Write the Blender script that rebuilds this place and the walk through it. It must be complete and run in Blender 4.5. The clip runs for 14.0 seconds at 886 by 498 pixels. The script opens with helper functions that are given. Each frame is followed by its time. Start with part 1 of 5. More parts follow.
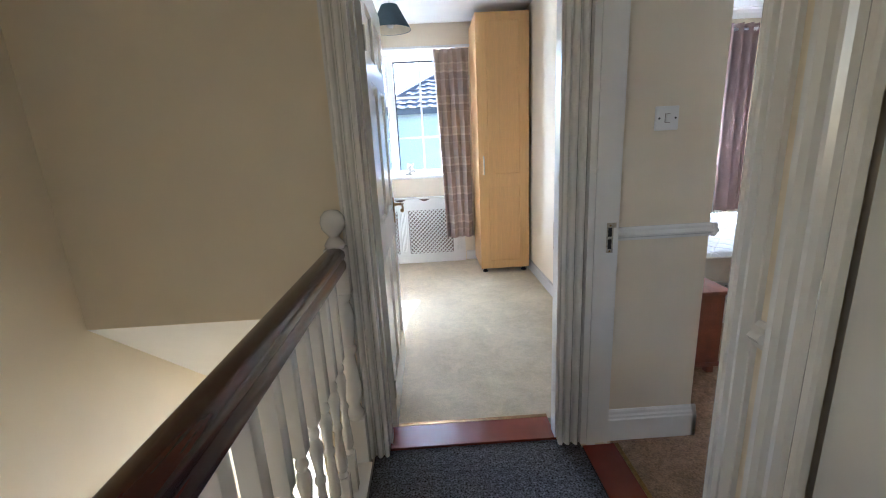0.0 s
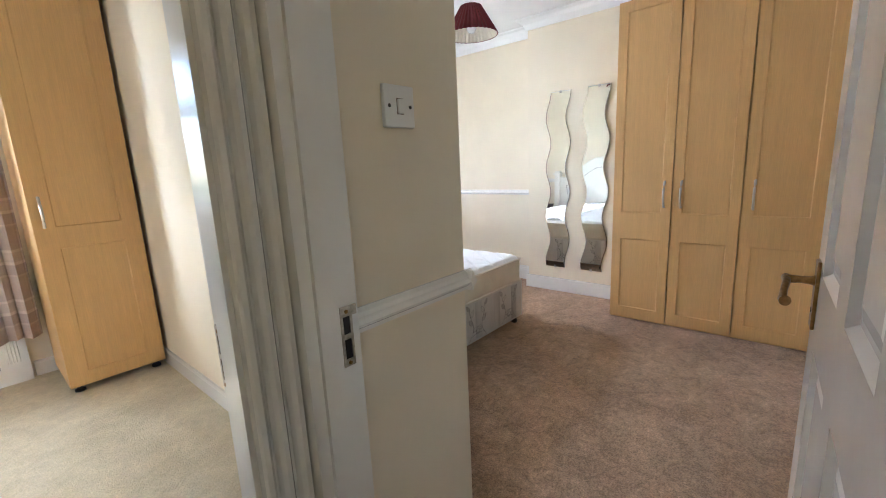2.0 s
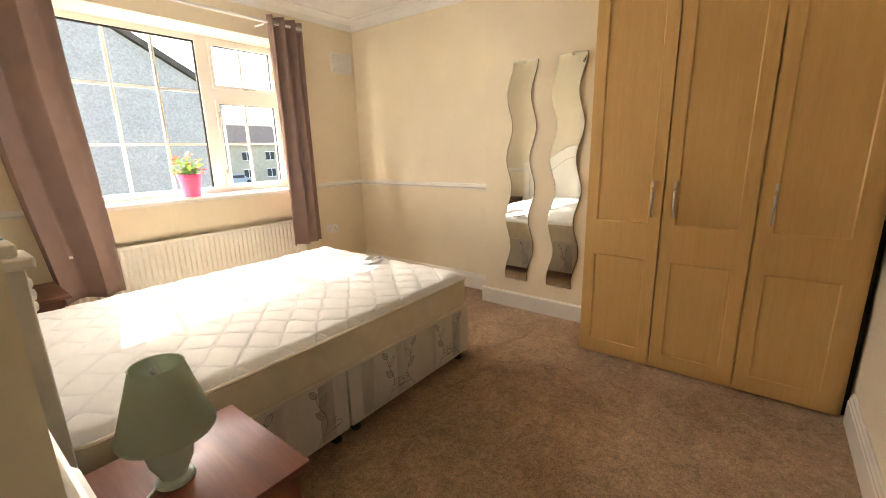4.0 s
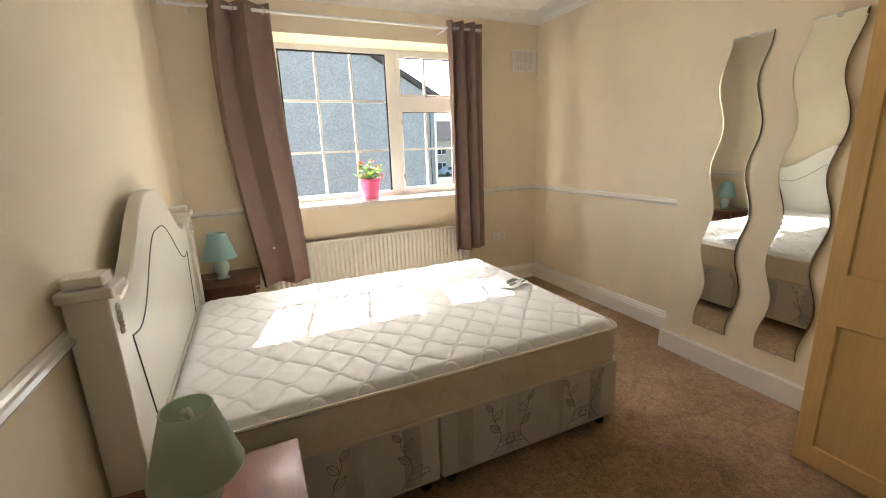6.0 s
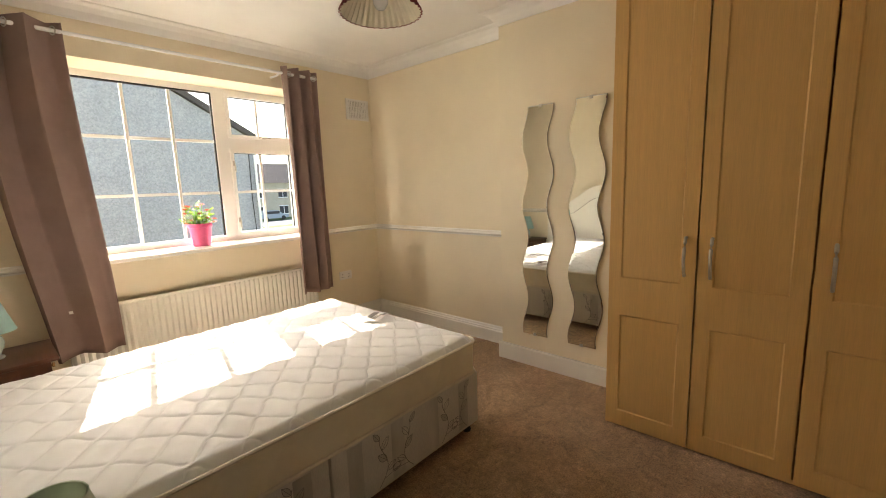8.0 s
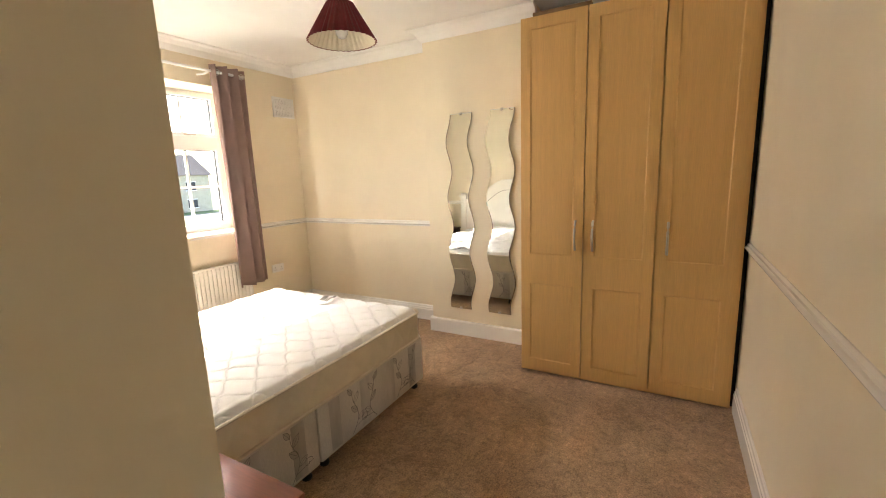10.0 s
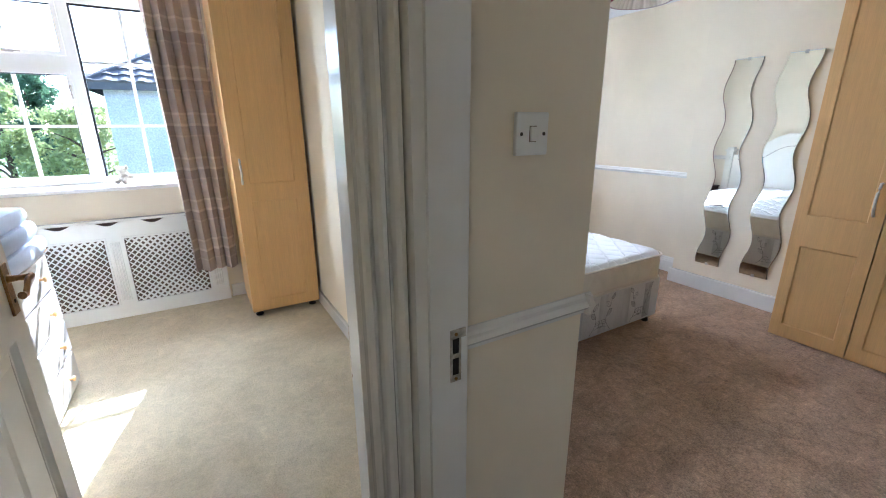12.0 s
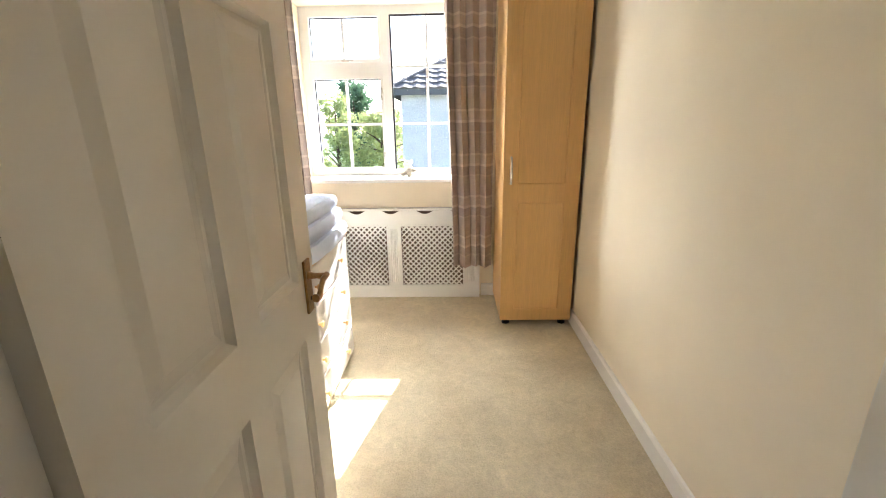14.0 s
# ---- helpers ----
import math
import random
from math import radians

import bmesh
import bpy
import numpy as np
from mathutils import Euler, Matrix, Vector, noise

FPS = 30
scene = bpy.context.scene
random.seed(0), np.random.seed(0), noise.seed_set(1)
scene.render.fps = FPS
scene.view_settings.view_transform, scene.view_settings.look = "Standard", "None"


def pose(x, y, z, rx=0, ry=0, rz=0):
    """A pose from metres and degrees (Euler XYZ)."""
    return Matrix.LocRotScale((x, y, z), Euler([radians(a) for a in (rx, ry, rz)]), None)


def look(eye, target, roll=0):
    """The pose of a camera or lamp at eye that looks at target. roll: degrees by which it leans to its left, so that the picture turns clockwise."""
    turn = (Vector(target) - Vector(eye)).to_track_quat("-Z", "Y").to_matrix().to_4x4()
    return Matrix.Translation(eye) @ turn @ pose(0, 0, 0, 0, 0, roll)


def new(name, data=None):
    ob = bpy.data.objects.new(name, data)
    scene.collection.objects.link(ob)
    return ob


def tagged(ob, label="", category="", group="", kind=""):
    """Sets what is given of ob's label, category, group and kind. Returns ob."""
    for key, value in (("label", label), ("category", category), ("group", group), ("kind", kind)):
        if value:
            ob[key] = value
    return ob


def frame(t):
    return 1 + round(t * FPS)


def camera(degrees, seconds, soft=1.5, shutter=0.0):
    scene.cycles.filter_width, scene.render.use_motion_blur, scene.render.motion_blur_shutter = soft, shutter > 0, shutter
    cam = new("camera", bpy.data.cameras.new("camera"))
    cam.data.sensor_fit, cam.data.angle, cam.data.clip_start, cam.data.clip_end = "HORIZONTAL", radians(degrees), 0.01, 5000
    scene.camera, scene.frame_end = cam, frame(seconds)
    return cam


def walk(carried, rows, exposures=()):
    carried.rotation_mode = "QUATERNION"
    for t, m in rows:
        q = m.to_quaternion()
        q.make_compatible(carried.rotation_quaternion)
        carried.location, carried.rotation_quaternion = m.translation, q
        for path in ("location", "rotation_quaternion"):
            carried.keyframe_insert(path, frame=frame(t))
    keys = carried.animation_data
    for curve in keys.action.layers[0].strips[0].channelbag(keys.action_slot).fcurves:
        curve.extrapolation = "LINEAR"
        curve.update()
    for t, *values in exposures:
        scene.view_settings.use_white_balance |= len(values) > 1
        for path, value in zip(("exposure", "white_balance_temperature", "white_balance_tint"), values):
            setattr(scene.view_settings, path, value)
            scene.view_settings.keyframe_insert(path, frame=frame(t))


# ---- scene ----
cam = camera(93.7, 14.0, 1.0)
PATH = [
    (0, (0.852, 1.407, 1.35), (0.903, 3.345, 0.86), -3.0),
    (0.5, (0.844, 1.563, 1.34), (0.985, 3.508, 0.894), -2.8),
    (1, (0.853, 1.806, 1.324), (1.379, 3.691, 0.915), -2.7),
    (1.5, (0.954, 2.1, 1.283), (1.991, 3.764, 0.888), -3.0),
    (2, (1.107, 2.335, 1.269), (2.589, 3.621, 0.882), -2.7),
    (2.2, (1.187, 2.397, 1.307), (2.771, 3.516, 0.819), -1.5),
    (4.3, (2.053, 2.609, 1.287), (3.559, 3.846, 0.837), -1.2),
    (4.5, (2.119, 2.6, 1.31), (3.516, 3.956, 0.849), -1.7),
    (5, (2.289, 2.589, 1.355), (3.393, 4.187, 0.88), -2.5),
    (5.5, (2.386, 2.627, 1.369), (3.271, 4.356, 0.894), -2.2),
    (6, (2.438, 2.643, 1.387), (3.233, 4.416, 0.914), -2.0),
    (6.5, (2.413, 2.657, 1.38), (3.281, 4.405, 0.943), -1.7),
    (7, (2.345, 2.659, 1.392), (3.384, 4.321, 0.994), -1.9),
    (7.5, (2.26, 2.667, 1.378), (3.522, 4.179, 1.031), -1.8),
    (8, (2.21, 2.645, 1.381), (3.683, 3.963, 1.077), -2.0),
    (8.5, (2.154, 2.612, 1.407), (3.803, 3.711, 1.133), -1.9),
    (8.7, (2.139, 2.606, 1.385), (3.84, 3.628, 1.139), -1.9),
    (10.8, (1.408, 2.496, 1.443), (3.109, 3.458, 1.021), -1.6),
    (11, (1.353, 2.475, 1.445), (2.982, 3.545, 0.996), -1.2),
    (11.5, (1.239, 2.397, 1.432), (2.593, 3.776, 0.92), -0.5),
    (12, (1.14, 2.321, 1.417), (2.109, 3.976, 0.852), -0.4),
    (12.5, (1.06, 2.306, 1.409), (1.636, 4.128, 0.818), -0.7),
    (13, (1.024, 2.372, 1.404), (1.316, 4.262, 0.818), -1.0),
    (13.5, (1.014, 2.574, 1.383), (1.124, 4.489, 0.818), -1.0),
    (14, (1.038, 2.827, 1.393), (0.981, 4.747, 0.836), -0.9),
]
EXPOSURES = [(0, 3.03, 4710, 13), (1.0, 2.97, 4350, 9), (1.5, 2.87, 4750, 10), (2.0, 3.0, 5200, 11), (4.3, 2.4, 7750, 15), (6.0, 2.05, 6950, 11), (7.5, 2.0, 7250, 12), (8.7, 2.05, 8450, 15), (11, 3.25, 5800, 13), (11.5, 3.28, 5250, 12), (12.0, 2.78, 4900, 11), (12.5, 2.83, 5700, 11), (13.0, 3.0, 5050, 11), (13.5, 3.02, 4900, 10), (14, 2.77, 6100, 12)]
walk(cam, [(t, look(eye, target, roll)) for t, eye, target, roll in PATH], EXPOSURES)

# ---- light ----
world = bpy.data.worlds.new("world")
scene.world = world
world.use_nodes = True
SUN_EL, SUN_SLOPE = 38.0, 0.235
sun_az = math.atan2(SUN_SLOPE, 1.0)
wn = world.node_tree.nodes
sky = wn.new("ShaderNodeTexSky")
sky.sky_type, sky.sun_disc, sky.sun_elevation, sky.sun_rotation = "NISHITA", False, radians(SUN_EL), sun_az
world.node_tree.links.new(sky.outputs[0], wn["Background"].inputs[0])
wn["Background"].inputs[1].default_value = 0.15
sun = new("sun", bpy.data.lights.new("sun", "SUN"))
sun.data.energy, sun.data.angle, sun.data.color = 4.2, radians(0.25), (1.0, 0.97, 0.92)
sd = Vector((math.sin(sun_az) * math.cos(radians(SUN_EL)), math.cos(sun_az) * math.cos(radians(SUN_EL)), math.sin(radians(SUN_EL))))
sun.matrix_world = look(sd * 30, (0, 0, 0))


def sky_lamp(name, eye, target, sx, sy, watts, color=(1.0, 0.97, 0.93)):
    """Stands in for the light of the open sky at a window."""
    lamp = new(name, bpy.data.lights.new(name, "AREA"))
    lamp.data.shape, lamp.data.size, lamp.data.size_y = "RECTANGLE", sx, sy
    lamp.data.energy, lamp.data.color = watts, color
    lamp.matrix_world = look(eye, target)
    return lamp


sky_lamp("sky_bedroom_window", (3.43, 7.75, 3.15), (3.4, 5.0, 1.3), 1.3, 1.0, 34)
sky_lamp("sky_bedroom_window_side", (6.1, 8.4, 1.8), (2.4, 3.6, 1.2), 1.0, 1.2, 8)
sky_lamp("sky_bedroom_window_far_side", (2.05, 8.3, 1.75), (4.0, 2.4, 1.2), 0.8, 1.2, 8)
sky_lamp("sky_box_room_window", (0.10, 7.75, 3.20), (1.3, 5.0, 1.3), 1.6, 1.0, 20)
sky_lamp("sky_box_room_window_side", (-2.2, 8.2, 1.9), (1.6, 4.2, 1.2), 1.2, 1.2, 34)
sky_lamp("sky_hall_door", (0.2, 6.75, -1.5), (0.0, 3.0, -1.2), 1.2, 1.8, 15, (1.0, 0.88, 0.72))
# fill lamp in an invented opening; it brightens the landing, no such source known
sky_lamp("fill_landing_lamp", (-0.64, 0.55, 1.55), (1.4, 0.9, 1.1), 0.75, 0.85, 0.75, (1.0, 0.80, 0.58))


# ---- materials ----
def mat(name, color, rough=0.6, var=0.08, scale=6.0, bump=0.1, bscale=120.0, metal=0.0, spec=0.5, stain=0.0, stretch=(1, 1, 1), coat=0.0, detail=4.0):
    m = bpy.data.materials.new(name)
    m.use_nodes = True
    n, l = m.node_tree.nodes, m.node_tree.links
    b = n["Principled BSDF"]
    b.inputs["Roughness"].default_value, b.inputs["Metallic"].default_value = rough, metal
    b.inputs["Specular IOR Level"].default_value = spec
    b.inputs["Coat Weight"].default_value, b.inputs["Coat Roughness"].default_value = coat, 0.15
    tc, mp = n.new("ShaderNodeTexCoord"), n.new("ShaderNodeMapping")
    mp.inputs["Scale"].default_value = stretch
    l.new(tc.outputs["Object"], mp.inputs[0])
    t1, t2 = n.new("ShaderNodeTexNoise"), n.new("ShaderNodeTexNoise")
    t1.inputs["Scale"].default_value, t1.inputs["Detail"].default_value = scale, detail
    t2.inputs["Scale"].default_value, t2.inputs["Detail"].default_value = bscale, 3.0
    l.new(mp.outputs[0], t1.inputs[0]), l.new(mp.outputs[0], t2.inputs[0])
    r1 = n.new("ShaderNodeMapRange")
    r1.inputs[1].default_value, r1.inputs[2].default_value = 0.3, 0.7
    r1.inputs[3].default_value, r1.inputs[4].default_value = 1 - var, 1 + var
    l.new(t1.outputs[0], r1.inputs[0])
    r2 = n.new("ShaderNodeMapRange")
    r2.inputs[1].default_value, r2.inputs[2].default_value = 0.3, 0.7
    r2.inputs[3].default_value, r2.inputs[4].default_value = 1 - stain, 1 + stain
    l.new(t2.outputs[0], r2.inputs[0])
    mu = n.new("ShaderNodeMath")
    mu.operation = "MULTIPLY"
    l.new(r1.outputs[0], mu.inputs[0]), l.new(r2.outputs[0], mu.inputs[1])
    vm = n.new("ShaderNodeVectorMath")
    vm.operation = "SCALE"
    vm.inputs[0].default_value = color[:3]
    l.new(mu.outputs[0], vm.inputs["Scale"])
    l.new(vm.outputs[0], b.inputs["Base Color"])
    if bump:
        bp = n.new("ShaderNodeBump")
        bp.inputs["Strength"].default_value, bp.inputs["Distance"].default_value = bump, 0.01
        l.new(t2.outputs[0], bp.inputs["Height"]), l.new(bp.outputs[0], b.inputs["Normal"])
    return m


M_WALL = mat("cream_wall_paint", (0.81, 0.715, 0.545), 0.75, 0.03, 3, 0.03, 250)
M_CEIL = mat("white_ceiling_paint", (0.84, 0.83, 0.80), 0.8, 0.03, 3, 0.05, 180)
M_GLOSS = mat("white_gloss_paint", (0.84, 0.81, 0.75), 0.20, 0.03, 5, 0.012, 40, coat=0.35)
M_CARPET_GREY = mat("charcoal_flecked_carpet", (0.12, 0.116, 0.118), 0.95, 0.35, 45, 0.9, 130, spec=0.1, stain=0.95)
M_THRESH = mat("red_brown_threshold_paint", (0.19, 0.035, 0.018), 0.25, 0.12, 8, 0.05, 60, coat=0.4)
M_BEECH = mat("beech_laminate", (0.68, 0.41, 0.155), 0.38, 0.04, 42, 0.02, 260, stain=0.05, stretch=(1, 1, 0.045), detail=6.0)
M_BEECH_DARK = mat("beech_laminate_edge", (0.25, 0.16, 0.08), 0.6, 0.1, 10, 0, 60)
M_MATTRESS = mat("white_quilted_mattress_fabric", (0.83, 0.83, 0.83), 0.85, 0.03, 8, 0.2, 300, spec=0.2)
M_MAHOGANY = mat("dark_mahogany_varnish", (0.060, 0.013, 0.008), 0.25, 0.15, 30, 0.02, 160, stain=0.10, stretch=(1, 0.05, 1), coat=0.4)
M_UPVC = mat("white_window_plastic", (0.83, 0.83, 0.82), 0.35, 0.02, 4, 0.0, 60)
M_BORDER = mat("cream_mattress_border_fabric", (0.77, 0.70, 0.57), 0.6, 0.05, 10, 0.15, 300, spec=0.35, stain=0.03)
M_PIPING = mat("cream_piping", (0.72, 0.66, 0.56), 0.7, 0.05, 20, 0.1, 300)
M_DIVAN = mat("grey_damask_divan_fabric", (0.64, 0.61, 0.58), 0.7, 0.08, 5, 0.25, 500, spec=0.25, stain=0.08, stretch=(1, 1, 0.15))
M_BAND = mat("darker_grey_woven_band", (0.52, 0.495, 0.475), 0.75, 0.25, 9, 0.2, 400, spec=0.3, stretch=(1, 1, 0.3))
M_MOTIF = mat("dark_grey_embroidery", (0.20, 0.19, 0.185), 0.6, 0.1, 30, 0.1, 300)
M_BLACK = mat("black_plastic", (0.012, 0.012, 0.012), 0.4, 0.1, 30, 0.0)
M_HEAD = mat("cream_lacquered_headboard", (0.80, 0.77, 0.69), 0.3, 0.03, 4, 0.03, 40, coat=0.4)
M_GROOVE = mat("dark_olive_groove_paint", (0.05, 0.05, 0.04), 0.5, 0.1, 30, 0)
M_REDWOOD = mat("reddish_mahogany_veneer", (0.21, 0.062, 0.03), 0.42, 0.22, 14, 0.02, 120, stain=0.12, stretch=(1, 0.08, 1), coat=0.12)
M_DARKWOOD = mat("dark_brown_mahogany_veneer", (0.12, 0.04, 0.02), 0.4, 0.25, 14, 0.02, 120, stain=0.12, stretch=(1, 0.08, 1), coat=0.15)
M_SHADE = mat("pale_sage_lampshade_fabric", (0.60, 0.65, 0.57), 0.8, 0.04, 12, 0.2, 700, stain=0.04)
M_SHADE_AQUA = mat("aqua_lampshade_fabric", (0.46, 0.67, 0.67), 0.8, 0.04, 12, 0.2, 700, stain=0.04)
M_CERAMIC = mat("glazed_mint_ceramic", (0.52, 0.66, 0.62), 0.15, 0.05, 9, 0.0, coat=0.5)
M_BULB = mat("white_bulb_glass", (0.85, 0.85, 0.82), 0.25, 0.02, 9, 0.0)
M_BRASS = mat("aged_brass", (0.29, 0.17, 0.065), 0.32, 0.25, 25, 0.1, 120, metal=1.0, stain=0.2)
M_NICKEL = mat("brushed_nickel", (0.55, 0.52, 0.47), 0.3, 0.08, 30, 0.05, 200, metal=1.0)
M_BRONZE = mat("worn_brassy_steel", (0.46, 0.40, 0.31), 0.35, 0.25, 25, 0.1, 120, metal=1.0, stain=0.2)
M_PLASTIC = mat("white_switch_plastic", (0.80, 0.78, 0.74), 0.3, 0.02, 10, 0.0)
M_RAD = mat("cream_radiator_enamel", (0.82, 0.80, 0.74), 0.35, 0.03, 6, 0.02, 50)
M_PINK = mat("pink_plastic_pot", (0.78, 0.10, 0.26), 0.4, 0.05, 10, 0.03)
M_LEAF = mat("green_flower_leaf", (0.10, 0.24, 0.04), 0.5, 0.35, 40, 0.1)
M_PETAL = mat("red_pink_petal", (0.55, 0.09, 0.08), 0.6, 0.3, 40, 0.1)
M_SOIL = mat("dark_potting_soil", (0.03, 0.02, 0.014), 0.95, 0.4, 60, 0.5)
M_BURGUNDY = mat("burgundy_pleated_fabric", (0.16, 0.012, 0.018), 0.75, 0.15, 20, 0.2, 500)
M_LINING = mat("cream_shade_lining", (0.82, 0.76, 0.62), 0.8, 0.05, 20, 0.1, 300)
M_NAVY = mat("slate_blue_shade_fabric", (0.085, 0.135, 0.18), 0.8, 0.1, 20, 0.2, 500)
# near-black colour stands for the shade inside holes and the wardrobe gap
M_DARK = mat("near_black_shade", (0.02, 0.018, 0.016), 0.9, 0.1, 10, 0)
# flat brown that paints the shade behind lattice, vent slats and rocker
M_CAVITY = mat("painted_shade_brown", (0.13, 0.085, 0.06), 0.9, 0.2, 10, 0)
M_BEDDING = mat("pale_blue_cotton", (0.62, 0.68, 0.80), 0.85, 0.05, 8, 0.3, 200)
M_PLUSH = mat("cream_plush", (0.60, 0.55, 0.46), 0.95, 0.12, 60, 0.8, 300)
M_DASH = mat("grey_pebbledash", (0.34, 0.348, 0.375), 0.95, 0.06, 2.5, 0.7, 26, stain=0.17)
M_TILE = mat("dark_concrete_roof_tile", (0.075, 0.062, 0.058), 0.8, 0.2, 4, 0.4, 60, stain=0.2)
M_FASCIA = mat("dark_fascia_paint", (0.03, 0.03, 0.035), 0.5, 0.1, 8, 0)
M_GRASS = mat("garden_grass", (0.09, 0.13, 0.04), 0.95, 0.35, 0.6, 0.6, 20, stain=0.3)
M_TARMAC = mat("pale_tarmac", (0.16, 0.16, 0.16), 0.9, 0.2, 1.0, 0.4, 60, stain=0.2)
M_FOLIAGE = mat("yellow_green_foliage", (0.19, 0.22, 0.085), 0.6, 0.5, 3.0, 0)
M_CONIFER = mat("dark_conifer_foliage", (0.06, 0.10, 0.055), 0.7, 0.5, 3.0, 0)
M_BARK = mat("brown_bark", (0.09, 0.06, 0.04), 0.9, 0.3, 12, 0.6, 40)
M_RENDER = mat("buff_render", (0.48, 0.42, 0.33), 0.9, 0.1, 1.5, 0.3, 40)
M_CARPAINT = mat("silver_blue_car_paint", (0.30, 0.36, 0.42), 0.3, 0.03, 2, 0, coat=0.6)
# glass edge colour, darkened also for the shadow beside the mirrors
M_GLASS_EDGE = mat("shade_dark_glass_edge", (0.05, 0.045, 0.035), 0.35, 0.1, 20, 0)
M_CURTAIN = mat("mauve_brown_curtain_fabric", (0.29, 0.20, 0.175), 0.85, 0.06, 10, 0.3, 600, spec=0.2, stain=0.1)

# leaves and lampshades let some light through
for m, tone in ((M_SHADE, (0.60, 0.68, 0.56, 1)), (M_SHADE_AQUA, (0.42, 0.70, 0.70, 1)), (M_FOLIAGE, (0.36, 0.40, 0.15, 1)), (M_CONIFER, (0.12, 0.20, 0.10, 1)), (M_LEAF, (0.30, 0.50, 0.08, 1)), (M_PETAL, (0.70, 0.16, 0.12, 1))):
    n_, l_ = m.node_tree.nodes, m.node_tree.links
    tr_, ms_ = n_.new("ShaderNodeBsdfTranslucent"), n_.new("ShaderNodeMixShader")
    tr_.inputs[0].default_value, ms_.inputs[0].default_value = tone, 0.5
    l_.new(n_["Principled BSDF"].outputs[0], ms_.inputs[1]), l_.new(tr_.outputs[0], ms_.inputs[2]), l_.new(ms_.outputs[0], n_["Material Output"].inputs[0])


def carpet_mat(name, light, dark, wear, tuft, spots):
    """Cut-pile carpet: worn paths, crushed patches and single tufts, each at its own scale; spots are small dark stains."""
    m = bpy.data.materials.new(name)
    m.use_nodes = True
    n, l = m.node_tree.nodes, m.node_tree.links
    b = n["Principled BSDF"]
    b.inputs["Roughness"].default_value, b.inputs["Specular IOR Level"].default_value = 0.95, 0.08
    b.inputs["Sheen Weight"].default_value, b.inputs["Sheen Roughness"].default_value = 0.15, 0.5
    tc = n.new("ShaderNodeTexCoord")

    def field(scale, detail, lo, hi, a, c, distort=0.0, rough=0.6):
        t, r = n.new("ShaderNodeTexNoise"), n.new("ShaderNodeMapRange")
        t.inputs["Scale"].default_value, t.inputs["Detail"].default_value = scale, detail
        t.inputs["Roughness"].default_value, t.inputs["Distortion"].default_value = rough, distort
        l.new(tc.outputs["Object"], t.inputs["Vector"])
        r.inputs[1].default_value, r.inputs[2].default_value, r.inputs[3].default_value, r.inputs[4].default_value = lo, hi, a, c
        l.new(t.outputs[0], r.inputs[0])
        return t, r

    def times(p, q):
        k = n.new("ShaderNodeMath")
        k.operation = "MULTIPLY"
        l.new(p, k.inputs[0]), l.new(q, k.inputs[1])
        return k.outputs[0]

    t1, paths = field(1.1, 5.0, 0.36, 0.64, 0.0, 1.0, 0.6)
    t2, crush = field(9.0, 6.0, 0.32, 0.68, 1 - wear, 1 + wear, 1.2, 0.7)
    t3, pile = field(130.0, 3.0, 0.3, 0.7, 1 - tuft, 1 + tuft)
    t4, clump = field(48.0, 4.0, 0.3, 0.7, 1 - tuft * 0.7, 1 + tuft * 0.7, 0.5)
    t5, mark = field(3.4, 3.0, 0.70, 0.74, 1.0, 1 - spots, 0.3, 0.75)
    mix = n.new("ShaderNodeMix")
    mix.data_type = "RGBA"
    mix.inputs[6].default_value, mix.inputs[7].default_value = (*light, 1), (*dark, 1)
    l.new(paths.outputs[0], mix.inputs[0])
    vm = n.new("ShaderNodeVectorMath")
    vm.operation = "SCALE"
    l.new(mix.outputs[2], vm.inputs[0])
    l.new(times(times(crush.outputs[0], pile.outputs[0]), times(clump.outputs[0], mark.outputs[0])), vm.inputs["Scale"])
    l.new(vm.outputs[0], b.inputs["Base Color"])
    ad = n.new("ShaderNodeMath")
    ad.operation = "ADD"
    l.new(t3.outputs[0], ad.inputs[0]), l.new(t4.outputs[0], ad.inputs[1])
    bp = n.new("ShaderNodeBump")
    bp.inputs["Strength"].default_value, bp.inputs["Distance"].default_value = 0.7, 0.008
    l.new(ad.outputs[0], bp.inputs["Height"]), l.new(bp.outputs[0], b.inputs["Normal"])
    return m


M_CARPET_BROWN = carpet_mat("brown_carpet", (0.43, 0.285, 0.177), (0.31, 0.20, 0.12), 0.26, 0.34, 0.15)
M_CARPET_CREAM = carpet_mat("cream_carpet", (0.70, 0.605, 0.42), (0.56, 0.465, 0.305), 0.10, 0.09, 0.22)


def glass_mat():
    m = bpy.data.materials.new("window_glass")
    m.use_nodes = True
    b = m.node_tree.nodes["Principled BSDF"]
    b.inputs["Base Color"].default_value = (0.97, 0.985, 0.99, 1)
    b.inputs["Roughness"].default_value, b.inputs["Transmission Weight"].default_value, b.inputs["IOR"].default_value = 0.0, 1.0, 1.05
    return m


def mirror_mat():
    m = bpy.data.materials.new("silvered_mirror")
    m.use_nodes = True
    b = m.node_tree.nodes["Principled BSDF"]
    b.inputs["Base Color"].default_value = (0.75, 0.77, 0.74, 1)
    b.inputs["Metallic"].default_value, b.inputs["Roughness"].default_value = 1.0, 0.02
    return m


